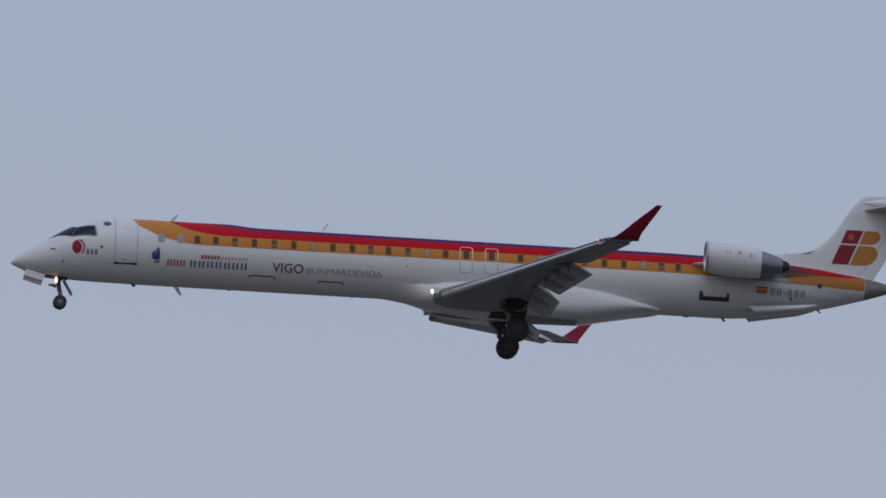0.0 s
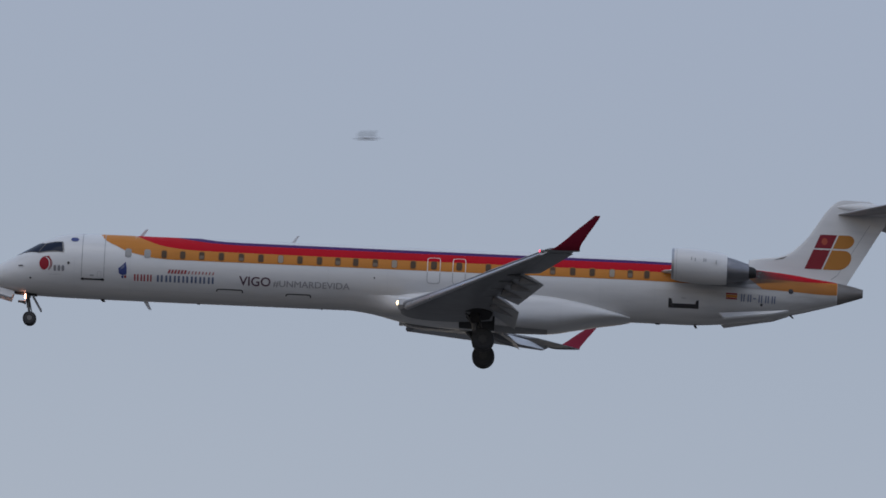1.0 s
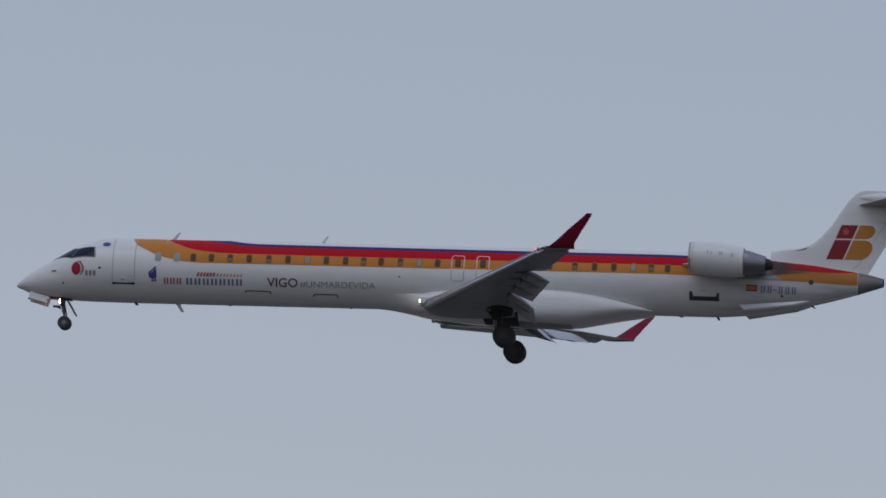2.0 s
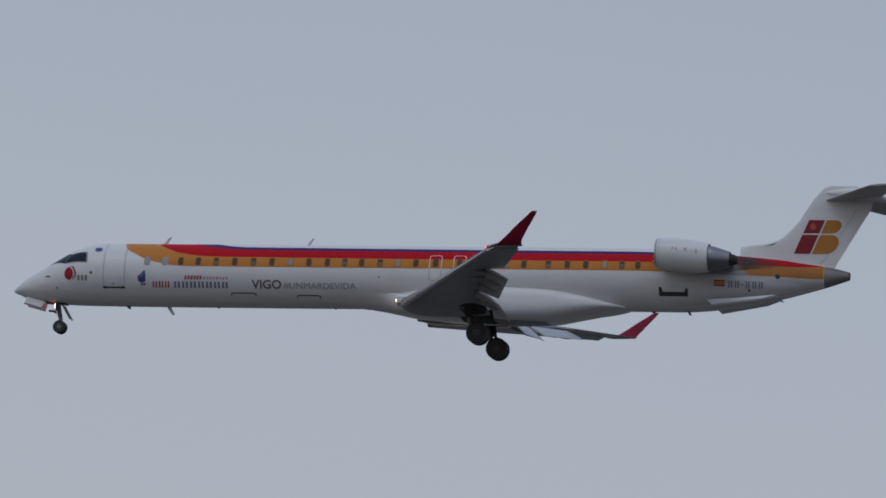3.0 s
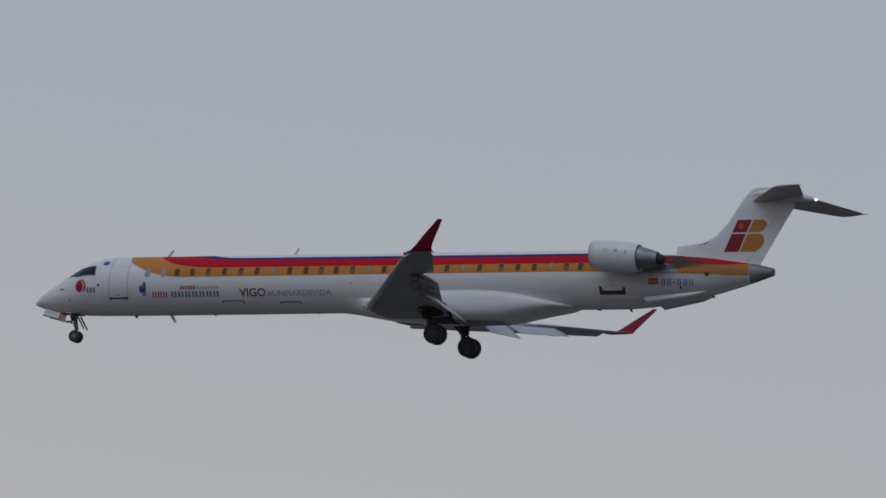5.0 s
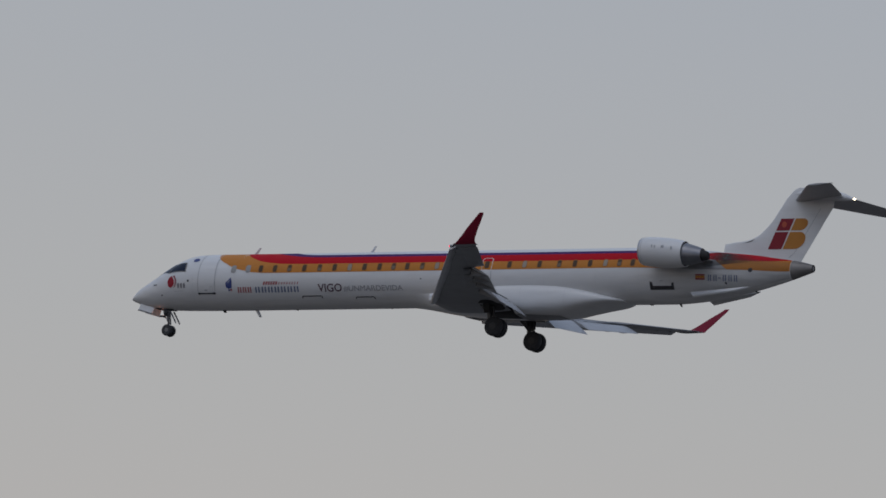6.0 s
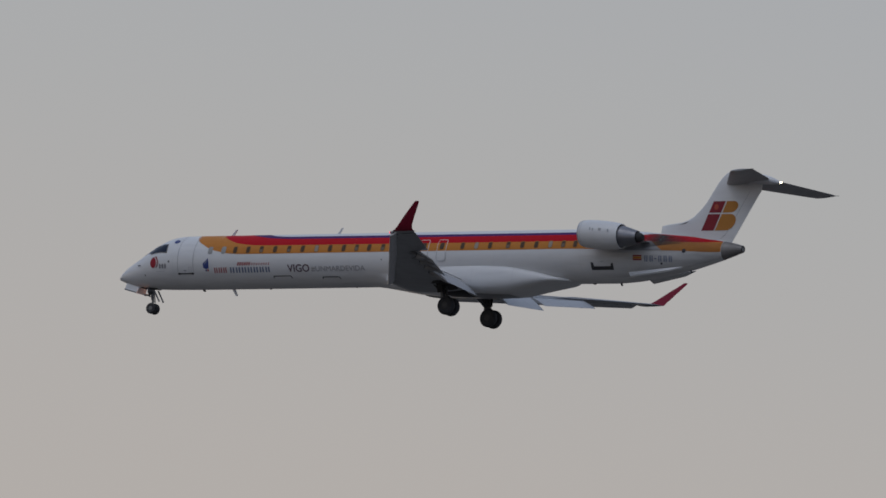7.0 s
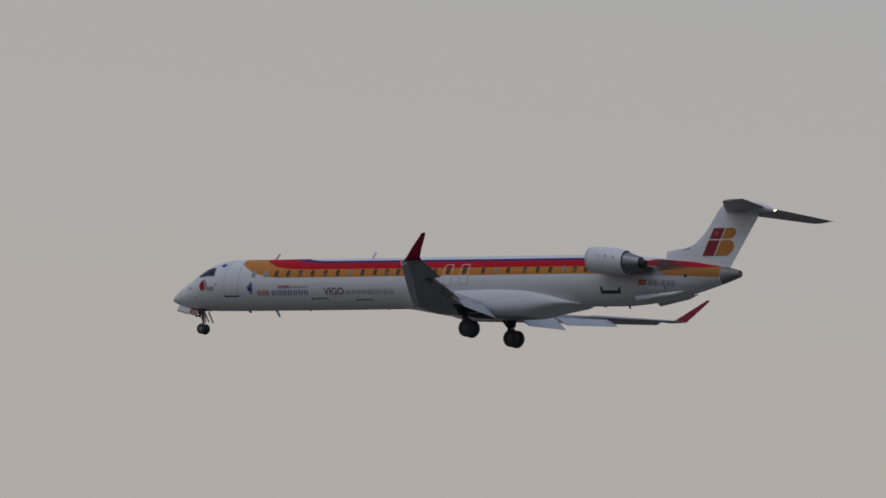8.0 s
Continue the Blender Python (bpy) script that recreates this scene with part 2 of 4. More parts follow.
def patch(corners, off, side=-1, n=6, m=6, bm=None):
    """A four-cornered patch on the hull; corners (x, degrees) in turn."""
    bm = bm or bmesh.new()
    (a, b, c, d) = [Vector((*p, 0)) for p in corners]
    return loft([[skin(*(((a.lerp(b, i / n)).lerp(d.lerp(c, i / n), j / m)).xy), off, side) for i in range(n + 1)]
                 for j in range(m + 1)], closed=False, bm=bm)


def shape_on_hull(outline, off, side=-1, bm=None):
    """A filled outline of (x, z) points laid on the hull's side."""
    bm = bm or bmesh.new()
    flat = bmesh.new()
    flat.faces.new([flat.verts.new((x, 0, z)) for x, z in outline])
    lay_on_hull(flat, off, side)
    me = bpy.data.meshes.new("lay")
    flat.to_mesh(me)
    flat.free()
    bm.from_mesh(me)
    bpy.data.meshes.remove(me)
    return bm


def lay_on_hull(flat, off, side=-1):
    zs = [v.co.z for v in flat.verts]
    z = min(zs) + 0.05
    while z < max(zs):
        bmesh.ops.bisect_plane(flat, geom=flat.verts[:] + flat.edges[:] + flat.faces[:], plane_co=(0, 0, z), plane_no=(0, 0, 1))
        z += 0.07
    bmesh.ops.triangulate(flat, faces=flat.faces)
    for v in flat.verts:
        v.co = skin(v.co.x, deg_at(v.co.x, v.co.z), off, side)


def round_rect(x0, x1, z0, z1, r, n=4):
    pts = []
    for cx, cz, a0 in ((x1 - r, z1 - r, 0), (x0 + r, z1 - r, 90), (x0 + r, z0 + r, 180), (x1 - r, z0 + r, 270)):
        pts += [(cx + r * math.cos(radians(a0 + 90 * i / n)), cz + r * math.sin(radians(a0 + 90 * i / n))) for i in range(n + 1)]
    return pts


def seam(path, width, off, side=-1, closed=False, bm=None):
    """A thin line on the hull along (x, degrees) points."""
    bm = bm or bmesh.new()
    fine = []
    ends = list(zip(path, path[1:] + path[:1])) if closed else list(zip(path, path[1:]))
    for (xa, da), (xb, db) in ends:
        k = max(1, math.ceil(abs(db - da) / 5))
        fine += [(xa + (xb - xa) * i / k, da + (db - da) * i / k) for i in range(k)]
    fine += [] if closed else [path[-1]]
    pts = [skin(x, d, off, side) for x, d in fine]
    n = len(pts)
    left, right = [], []
    for i, p in enumerate(pts):
        a = pts[(i - 1) % n] if closed or i else p
        b = pts[(i + 1) % n] if closed or i < n - 1 else p
        t = (b - a).normalized()
        nrm = (p - Vector((p.x, 0, hull(p.x)[0]))).normalized()
        s = t.cross(nrm).normalized() * width / 2
        left.append(bm.verts.new(p - s))
        right.append(bm.verts.new(p + s))
    for i in range(n if closed else n - 1):
        j = (i + 1) % n
        bm.faces.new((left[i], left[j], right[j], right[i]))
    return bm


def foil(y, x, z, chord, thick, drop, n=12):
    """An aerofoil ring at span y: nose at (x, z), turned nose-up by drop degrees."""
    up, low = [], []
    ca, sa = math.cos(radians(drop)), math.sin(radians(drop))
    for i in range(n + 1):
        u = 0.5 - 0.5 * math.cos(math.pi * i / n)
        t = 5 * thick * (0.2969 * math.sqrt(u) - 0.126 * u - 0.3516 * u * u + 0.2843 * u ** 3 - 0.1015 * u ** 4)
        t = max(t, 0.004 / max(chord, .1))
        camber = 0.10 * thick * math.sin(math.pi * u)
        up.append((u * chord, (t + camber) * chord))
        low.append((u * chord, (-t + camber) * chord))
    ring = up + low[::-1][:-1]
    return [Vector((x + a * ca + b * sa, y, z - a * sa + b * ca)) for a, b in ring]


def upright_foil(z, x0, x1, thick, n=12):
    """An aerofoil ring lying level, for the fin: from x0 to x1 at height z."""
    c = x1 - x0
    up, low = [], []
    for i in range(n + 1):
        u = 0.5 - 0.5 * math.cos(math.pi * i / n)
        t = 5 * thick * (0.2969 * math.sqrt(u) - 0.126 * u - 0.3516 * u * u + 0.2843 * u ** 3 - 0.1015 * u ** 4)
        t = max(t, 0.008)
        up.append((x0 + u * c, t))
        low.append((x0 + u * c, -t))
    return [Vector((x, y, z)) for x, y in up + low[::-1][:-1]]


# ---- ground ----
def build_ground():
    bm = bmesh.new()
    rings = [0.5, 4, 20, 80, 300, 1000, 2500, 4700]
    loft([[(r * math.cos(2 * math.pi * i / 48), r * math.sin(2 * math.pi * i / 48), 0) for i in range(48)] for r in rings], caps=False, bm=bm)
    bm.faces.new([v for v in bm.verts[:48]])
    part("ground", bm, FIELD, None, "flat open field under the approach path", False, "ground", "structure")


# ---- the airliner ----
def build_hull(plane):
    xs = [0.0015, .01, .03, .06, .1, .15, .2, .3, .4, .5, .65, .8, 1, 1.2, 1.4, 1.6, 1.87, 2.1, 2.35, 2.63, 2.9, 3.26, 3.6, 3.9, 4.3, 4.7, 5, 5.5, 6, 6.5]
    xs += [6.5 + (27 - 6.5) * i / 20 for i in range(1, 21)] + [27 + 8.95 * i / 24 for i in range(1, 25)]
    ring = lambda x: [skin(x, 360 * i / 72) for i in range(72)]
    body = part("fuselage", loft([ring(x) for x in xs]), WHITE, plane, "glossy white painted metal fuselage")
    xs = [35.953 + 1.047 * i / 10 for i in range(11)]
    cone = part("tail_cone", loft([ring(x) for x in xs]), CONE, plane, "weathered bare metal tail cone")
    part("exhaust_ring", turned([(36.93, 0, .22, .180), (37.02, 0, .22, .170), (37.02, 0, .22, .12), (36.97, 0, .22, .11)], 24), SOOT_SHADE, cone, "sooty round exhaust")
    return body


def build_stripes(plane):
    def grid(a, b, n):
        return [a + (b - a) * i / n for i in range(n + 1)]
    tail = lambda x, t, end: t + (end - t) * max(0, (x - 27) / 9) ** 1.5
    low_x = [4.95, 5.0, 5.23, 5.7, 6.17, 6.77, 7.36, 8.2, 30, 32.4, 33.2, 34.4, 35.95]
    low_d = [5, 22, 43.9, 57.7, 68.4, 74.8, 79.2, 80.8, 82, 83.6, 85.2, 90, 105]
    mid_x = [6.45, 6.6, 7.0, 7.6, 8.2, 8.9, 10, 30, 32.4, 33.1, 34.3, 35.5, 35.95]
    mid_d = [5, 24, 40.2, 52.4, 57.5, 60.3, 61.3, 64, 58, 56, 54, 40, 30]
    top_x = [8.0, 8.4, 9.05, 9.75, 11, 28, 31.5, 32.2, 33, 34.2, 35.4, 35.95]
    top_d = [4, 22, 33, 39, 42.5, 45.5, 36, 21, 18, 11, 14, 24]
    crown_x, crown_d = [8.0, 9.0, 9.4, 9.8, 10.5, 12, 28, 31.5], [1, 9, 21, 28, 32, 33, 36.5, 36.5]
    orange_lo = lambda x: hermite(low_x, low_d, x)
    mid = lambda x: hermite(mid_x, mid_d, x) if x > 6.45 else 0.5
    top = lambda x: hermite(top_x, top_d, x) if x > 8.0 else 0.5
    crown = lambda x: hermite(crown_x, crown_d, x)
    for side in (-1, 1):
        part("orange_stripe", band(grid(4.96, 8.2, 40) + grid(8.4, 30, 50) + grid(30.3, 35.94, 28), mid, orange_lo, .010, side), ORANGE, plane, "golden orange stripe round the windows")
        part("red_stripe", band(grid(6.46, 10, 40) + grid(10.3, 30, 45) + grid(30.3, 35.94, 28), top, mid, .011, side), RED, plane, "bright red stripe above the windows")
        part("purple_stripe", band(grid(8.02, 12, 40) + grid(12.4, 31.3, 40), crown, top, .012, side), PURPLE, plane, "thin purple stripe along the crown")


WINDOWS = [7.69, 8.47, 9.27, 10.09, 10.93, 11.75, 12.58, 13.39, 14.21, 14.98, 15.73, 16.55, 17.35, 18.14,
           21.29, 22.11, 22.92, 23.99, 24.83, 25.65, 26.48, 27.24, 27.94]


def build_windows(plane):
    rim, glass = {}, {}
    pale, half = {8, 14, 17, 22}, {4, 6, 11, 13, 19, 23}
    for side in (-1, 1):
        for k, x in enumerate([6.19, 6.99] + WINDOWS):
            front = k < 2
            r = shape_on_hull(round_rect(x - .135, x + .135, .235, .625, .09), .015, side)
            w = part("cabin_window", r, BLANK if front else RIM, plane, "pale blanked cabin window" if front else "small dark oval cabin window")
            if not front:
                g = shape_on_hull(round_rect(x - .104, x + .104, .265, .595, .07), .020, side)
                part("pane", g, SHADE if k in pale else CABIN, w, "pane with its shade drawn" if k in pale else "")
                if k in half:
                    part("window_blind", shape_on_hull(round_rect(x - .09, x + .09, .29, .29 + .13 + .02 * (k % 3), .03), .024, side), BLIND, w, "half drawn window blind")
        # cockpit
        panes = (((1.44, 16), (2.30, 10), (2.70, 37.5), (2.40, 58.5)), ((2.42, 59), (2.72, 38.5), (3.39, 49.0), (3.45, 71.5)))
        for q, label in zip(panes, ("raked front windscreen pane", "dark side window of the flight deck")):
            part("cockpit_window", patch(q, .014, side), GLASS, plane, label)
        f = [(2.405, 59.2), (2.71, 37.8), (3.42, 48.2), (3.49, 72.5)]
        path = [(f[i][0] + (f[(i + 1) % 4][0] - f[i][0]) * j / 6, f[i][1] + (f[(i + 1) % 4][1] - f[i][1]) * j / 6) for i in range(4) for j in range(6)]
        part("window_frame", seam(path, .034, .017, side, True), FRAME, plane, "metal frame of the flight deck window")


def build_panel_seams(plane):
    """Faint joints between the skin panels below the stripes."""
    for x in (3.95, 6.3, 8.4, 11.3, 14.6, 17.1, 23.2, 26.0, 28.3, 30.6, 33.1):
        part("skin_joint", seam([(x, 84 + 4 * i) for i in range(20)], .012, .009), JOINT, plane)
    part("skin_joint", seam([(5.4 + 1.2 * i, 141) for i in range(9)], .014, .009), JOINT, plane)
    part("skin_joint", seam([(28.2 + .5 * i, 97) for i in range(10)], .014, .009), JOINT, plane)


def build_doors(plane):
    a, b, top, low = 4.26, 5.20, 14, 121.5
    path = [(a + .05, top)] + [(a, top + 4 + (low - top - 8) * i / 20) for i in range(21)]
    part("cabin_door", patch(((a, top), (b, top), (b, low), (a, low)), .006, -1, 6, 24), WHITE, plane, "closed white passenger door with dark sill")
    d = plane.children[-1]
    part("seam", seam(path, .028, .014), LINE, d)
    part("seam", seam([(b, top + 4 + (low - top - 8) * i / 20) for i in range(21)], .028, .014), LINE, d)
    part("sill", seam([(a - .02 + (b - a + .04) * i / 6, low) for i in range(7)], .075, .016), BLACK, d, "dark door sill")
    for x in (a + .06, b - .06):
        part("hinge", patch(((x - .05, low - 2.5), (x + .05, low - 2.5), (x + .05, low + 2.2), (x - .05, low + 2.2)), .022, -1, 2, 2), BLACK, d)
    part("handle", seam([(x, deg_at(x, z)) for x, z in round_rect(b - .27, b - .12, -.66, -.40, .03)], .016, .014, closed=True), JOINT_DARK, d, "flush door handle")
    part("placard", shape_on_hull(round_rect(a + .36, a + .52, -.60, -.54, .01), .014), LINE, d)
    for x0 in (18.745, 19.81):
        e = part("emergency_exit", shape_on_hull(round_rect(x0, x0 + .53, -.32, .78, .10), .008), WHITE, plane, "overwing exit with pale outline")
        pts = round_rect(x0, x0 + .53, -.32, .78, .10)
        part("outline", seam([(x, deg_at(x, z)) for x, z in pts], .028, .018, closed=True), PALE, e, "pale outline of the exit")
        foot = [(x0, .14), (x0, -.22), (x0 + .03, -.29), (x0 + .10, -.32), (x0 + .43, -.32), (x0 + .50, -.29), (x0 + .53, -.22), (x0 + .53, .14)]
        part("seam", seam([(x, deg_at(x, z)) for x, z in foot], .030, .0195), LINE, e)
        part("pane", shape_on_hull(round_rect(x0 + .14, x0 + .39, .26, .62, .08), .020), CABIN, e)
    # cargo and service hatches on the lower side
    for x0, x1, d0 in ((9.95, 11.04, 130.5), (12.86, 13.90, 134.6)):
        h = part("cargo_hatch", patch(((x0, d0), (x1, d0), (x1, d0 + 24), (x0, d0 + 24)), .005), WHITE, plane, "closed white cargo hatch with dark upper seal")
        part("seal", seam([(x0, d0 + 5), (x0 + .02, d0 + 1), (x0 + .07, d0), ((x0 + x1) / 2, d0), (x1 - .07, d0), (x1 - .02, d0 + 1), (x1, d0 + 6)], .055, .014), BLACK, h, "dark upper seal")
    h = part("service_hatch", shape_on_hull([(28.89, -.49), (28.89, -.87), (30.16, -.87), (30.16, -.54), (30.05, -.56), (30.02, -.70), (29.06, -.70), (29.02, -.52)], .012), BLACK, plane, "dark U-shaped hatch seal below the engine")
    part("handle", shape_on_hull(round_rect(29.42, 29.62, -.49, -.455, .01), .013), LINE, h)
    for x, z, r in ((3.70, -.10, .055), (2.12, -.73, .04), (16.54, -.20, .035), (34.0, .07, .11), (32.79, -.56, .055)):
        part("port", shape_on_hull([(x + r * math.cos(i * .524), z + r * math.sin(i * .524)) for i in range(12)], .014), BLACK, plane, "small round dark port")
    part("pitot_probe", tube((1.60, -.86, -.22), (1.78, -.93, -.22), .02), BLACK, plane)


def lettering(words, x0, x1, z0, z1, mat, parent, name, off=.016, bold=0.0):
    """Words in the built-in font, laid on the port side."""
    cu = bpy.data.curves.new("words", 'FONT')
    cu.body, cu.resolution_u, cu.offset = words, 3, bold
    ob = new("words", cu)
    dg = bpy.context.evaluated_depsgraph_get()
    me = bpy.data.meshes.new_from_object(ob.evaluated_get(dg))
    xs, ys = [v.co.x for v in me.vertices], [v.co.y for v in me.vertices]
    flat = bmesh.new()
    flat.from_mesh(me)
    for v in flat.verts:
        v.co = ((x0 + (v.co.x - min(xs)) / (max(xs) - min(xs)) * (x1 - x0)), 0, z0 + (v.co.y - min(ys)) / (max(ys) - min(ys)) * (z1 - z0))
    bpy.data.objects.remove(ob)
    bpy.data.curves.remove(cu)
    bpy.data.meshes.remove(me)
    lay_on_hull(flat, off)
    return part(name, flat, mat, parent, smooth=False)


def build_livery(plane):
    lettering("VIGO", 10.88, 12.20, -.73, -.36, DARK_TEXT, plane, "lettering", bold=.014)
    tagged(plane.children[-1], "dark plum word on white paint")
    lettering("#UNMARDEVIDA", 12.30, 15.52, -.74, -.47, GREY_TEXT, plane, "lettering")
    tagged(plane.children[-1], "thin grey words on white paint")
    # carrier's mark: plain bars in its colours, a pair to each character
    for n, x0, step, wide, mat, label in ((3, 6.47, .275, .065, BRAND_RED, "brick red bar of the carrier mark"), (7, 7.43, .356, .085, SLATE, "slate blue bar of the carrier mark")):
        for i in range(n):
            for x in (x0 + i * step, x0 + i * step + step * .70 - wide):
                part("mark_bar", shape_on_hull([(x, -.715), (x + wide, -.715), (x + wide, -.455), (x, -.455)], .014), mat, plane, label)
    for i in range(6):
        x = 7.87 + i * .135
        part("mark_bar", shape_on_hull([(x, -.37), (x + .085, -.37), (x + .135, -.21), (x + .05, -.21)], .014), BRAND_RED, plane, "slanted red bar of the carrier mark")
    for i in range(8):
        x = 8.72 + i * .145
        part("mark_bar", shape_on_hull([(x, -.365), (x + .055, -.365), (x + .095, -.245), (x + .04, -.245)], .014), FADED_RED, plane, "thin faded red bar of the carrier mark")
    part("sail_mark", shape_on_hull([(6.10, .03), (6.15, -.2), (6.15, -.47), (5.98, -.52), (5.83, -.45), (5.80, -.25), (5.95, -.12)], .014), BLUE, plane, "blue sail-shaped mark")
    part("sail_mark", shape_on_hull([(5.93, -.55), (6.02, -.54), (6.02, -.63), (5.95, -.63)], .014), BLUE, plane, "small blue dot of the mark")
    part("sail_mark", shape_on_hull([(6.05, -.53), (6.15, -.52), (6.14, -.62), (6.06, -.62)], .014), BRAND_RED, plane, "small red dot of the mark")
    # pale strip: the sail's highlight put in as colour
    part("sail_mark", shape_on_hull([(5.96, -.16), (6.06, -.08), (6.03, -.20), (5.88, -.30)], .018), SLATE_PALE, plane, "pale highlight painted on the sail mark")
    part("round_mark", shape_on_hull([(2.72 + .25 * math.cos(i * .314), -.12 + .29 * math.sin(i * .314)) for i in range(20)], .014), BRICK, plane, "round red painted mark")
    arc = [radians(-75 + 15 * i) for i in range(11)]
    part("round_mark", shape_on_hull([(2.66 + .27 * math.cos(a), -.14 + .31 * math.sin(a)) for a in arc] + [(2.66 + .225 * math.cos(a), -.14 + .27 * math.sin(a)) for a in arc[::-1]], .019), WHITE, plane, "white crescent in the red mark")
    part("round_mark", shape_on_hull([(2.73 + .29 * math.cos(a), -.14 + .30 * math.sin(a)) for a in arc[1:-1]] + [(2.73 + .262 * math.cos(a), -.14 + .27 * math.sin(a)) for a in arc[-2:0:-1]], .0145), MAROON, plane, "thin outer edge of the red mark")
    part("round_mark", shape_on_hull([(2.78, .10), (2.92, .13), (2.86, .19), (2.70, .17)], .019), MAROON, plane, "leaf of the red mark")
    for i in range(3):
        part("mark_bar", shape_on_hull(round_rect(3.08 + i * .17, 3.19 + i * .17, -.44, -.20, .05), .014), MARK_GREY, plane, "grey bar beside the red mark")
    part("mark_bar", shape_on_hull([(2.85, -.58), (3.4, -.58), (3.4, -.565), (2.85, -.565)], .014), JOINT_DARK, plane)
    part("blue_oval", shape_on_hull([(3.92 + .17 * math.cos(i * .314), .965 + .10 * math.sin(i * .314)) for i in range(20)], .014), BLUE, plane, "small blue oval by the flight deck")
    # flag and registration as plain bars
    for z0, z1, m in ((-.42, -.355, MAROON), (-.345, -.235, AMBER), (-.225, -.16, MAROON)):
        part("flag_bar", shape_on_hull([(31.29, z0), (31.76, z0), (31.76, z1), (31.29, z1)], .014), m, plane, "bar of a small red and yellow flag")
    for x in (31.88, 32.16, 32.62, 32.90, 33.17):
        for dx in (.03, .135):
            part("mark_bar", shape_on_hull([(x + dx, -.48), (x + dx + .05, -.48), (x + dx + .065, -.18), (x + dx + .015, -.18)], .014), SLATE, plane, "plain dark bar in place of a character")
    part("mark_bar", shape_on_hull([(32.43, -.355), (32.56, -.355), (32.56, -.31), (32.43, -.31)], .014), SLATE, plane)


def soot_film():
    """A thin uneven film that thins out along the airflow."""
    m = material("exhaust_soot_film", (0.05, 0.045, 0.042), 0.8, grain=0.2)
    n, l = m.node_tree.nodes, m.node_tree.links
    co, sep, mr, no, mul = (n.new("ShaderNode" + k) for k in ("TexCoord", "SeparateXYZ", "MapRange", "TexNoise", "Math"))
    mr.inputs["From Min"].default_value, mr.inputs["From Max"].default_value = 32.7, 34.2
    mr.inputs["To Min"].default_value, mr.inputs["To Max"].default_value = 1.0, 0.0
    no.inputs["Scale"].default_value = 1.3
    spread = n.new("ShaderNodeMapRange")
    spread.inputs["From Min"].default_value, spread.inputs["From Max"].default_value = 0.3, 0.7
    spread.inputs["To Min"].default_value, spread.inputs["To Max"].default_value = 0.45, 0.85
    mul.operation = 'MULTIPLY'
    l.new(co.outputs["Object"], sep.inputs[0])
    l.new(co.outputs["Object"], no.inputs["Vector"])
    l.new(sep.outputs["X"], mr.inputs["Value"])
    l.new(mr.outputs[0], mul.inputs[0])
    l.new(no.outputs[0], spread.inputs["Value"])
    l.new(spread.outputs[0], mul.inputs[1])
    rise, both = n.new("ShaderNodeMapRange"), n.new("ShaderNodeMath")
    rise.inputs["From Min"].default_value, rise.inputs["From Max"].default_value = 31.5, 32.5
    both.operation = 'MULTIPLY'
    l.new(sep.outputs["X"], rise.inputs["Value"])
    l.new(mul.outputs[0], both.inputs[0])
    l.new(rise.outputs[0], both.inputs[1])
    l.new(both.outputs[0], n["Principled BSDF"].inputs["Alpha"])
    return m


def grey_film():
    """Thin grey film with streaks along the airflow, thicker behind the engines."""
    m = material("streaked_grey_film", (0.10, 0.092, 0.085), 0.7, grain=0.15)
    n, l = m.node_tree.nodes, m.node_tree.links
    co, sep, mr, mp, no, mul = (n.new("ShaderNode" + k) for k in ("TexCoord", "SeparateXYZ", "MapRange", "Mapping", "TexNoise", "Math"))
    mr.inputs["From Min"].default_value, mr.inputs["From Max"].default_value = 28.5, 31.5
    mr.inputs["To Min"].default_value, mr.inputs["To Max"].default_value = 0.0, 0.34
    mp.inputs["Scale"].default_value = (0.5, 1.0, 4.0)
    no.inputs["Scale"].default_value, no.inputs["Detail"].default_value = 1.4, 4
    mul.operation = 'MULTIPLY'
    l.new(co.outputs["Object"], sep.inputs[0])
    l.new(co.outputs["Object"], mp.inputs[0])
    l.new(mp.outputs[0], no.inputs["Vector"])
    l.new(sep.outputs["X"], mr.inputs["Value"])
    l.new(mr.outputs[0], mul.inputs[0])
    l.new(no.outputs[0], mul.inputs[1])
    l.new(mul.outputs[0], n["Principled BSDF"].inputs["Alpha"])
    return m


def build_stain(plane):
    film, grime = soot_film(), grey_film()
    for side in (-1, 1):
        part("heat_shield", patch(((29.8, 57), (32.15, 57), (32.8, 83.5), (29.8, 82)), .016, side, 12, 6), SHIELD_SHADE, plane, "grey sooty heat shield beside the exhaust")
        part("exhaust_stain", band([30.9 + 3.5 * i / 20 for i in range(21)], lambda x: 21 + 4 * (x - 31.5), lambda x: 80 - 8 * (x - 31.5), .022, side), film, plane, "sooty exhaust stain behind the engine")
        part("grime", band([28.5 + 7.4 * i / 30 for i in range(31)], lambda x: 45, lambda x: 150, .0128, side, 14), grime, plane, "thin grey film on the rear fuselage")


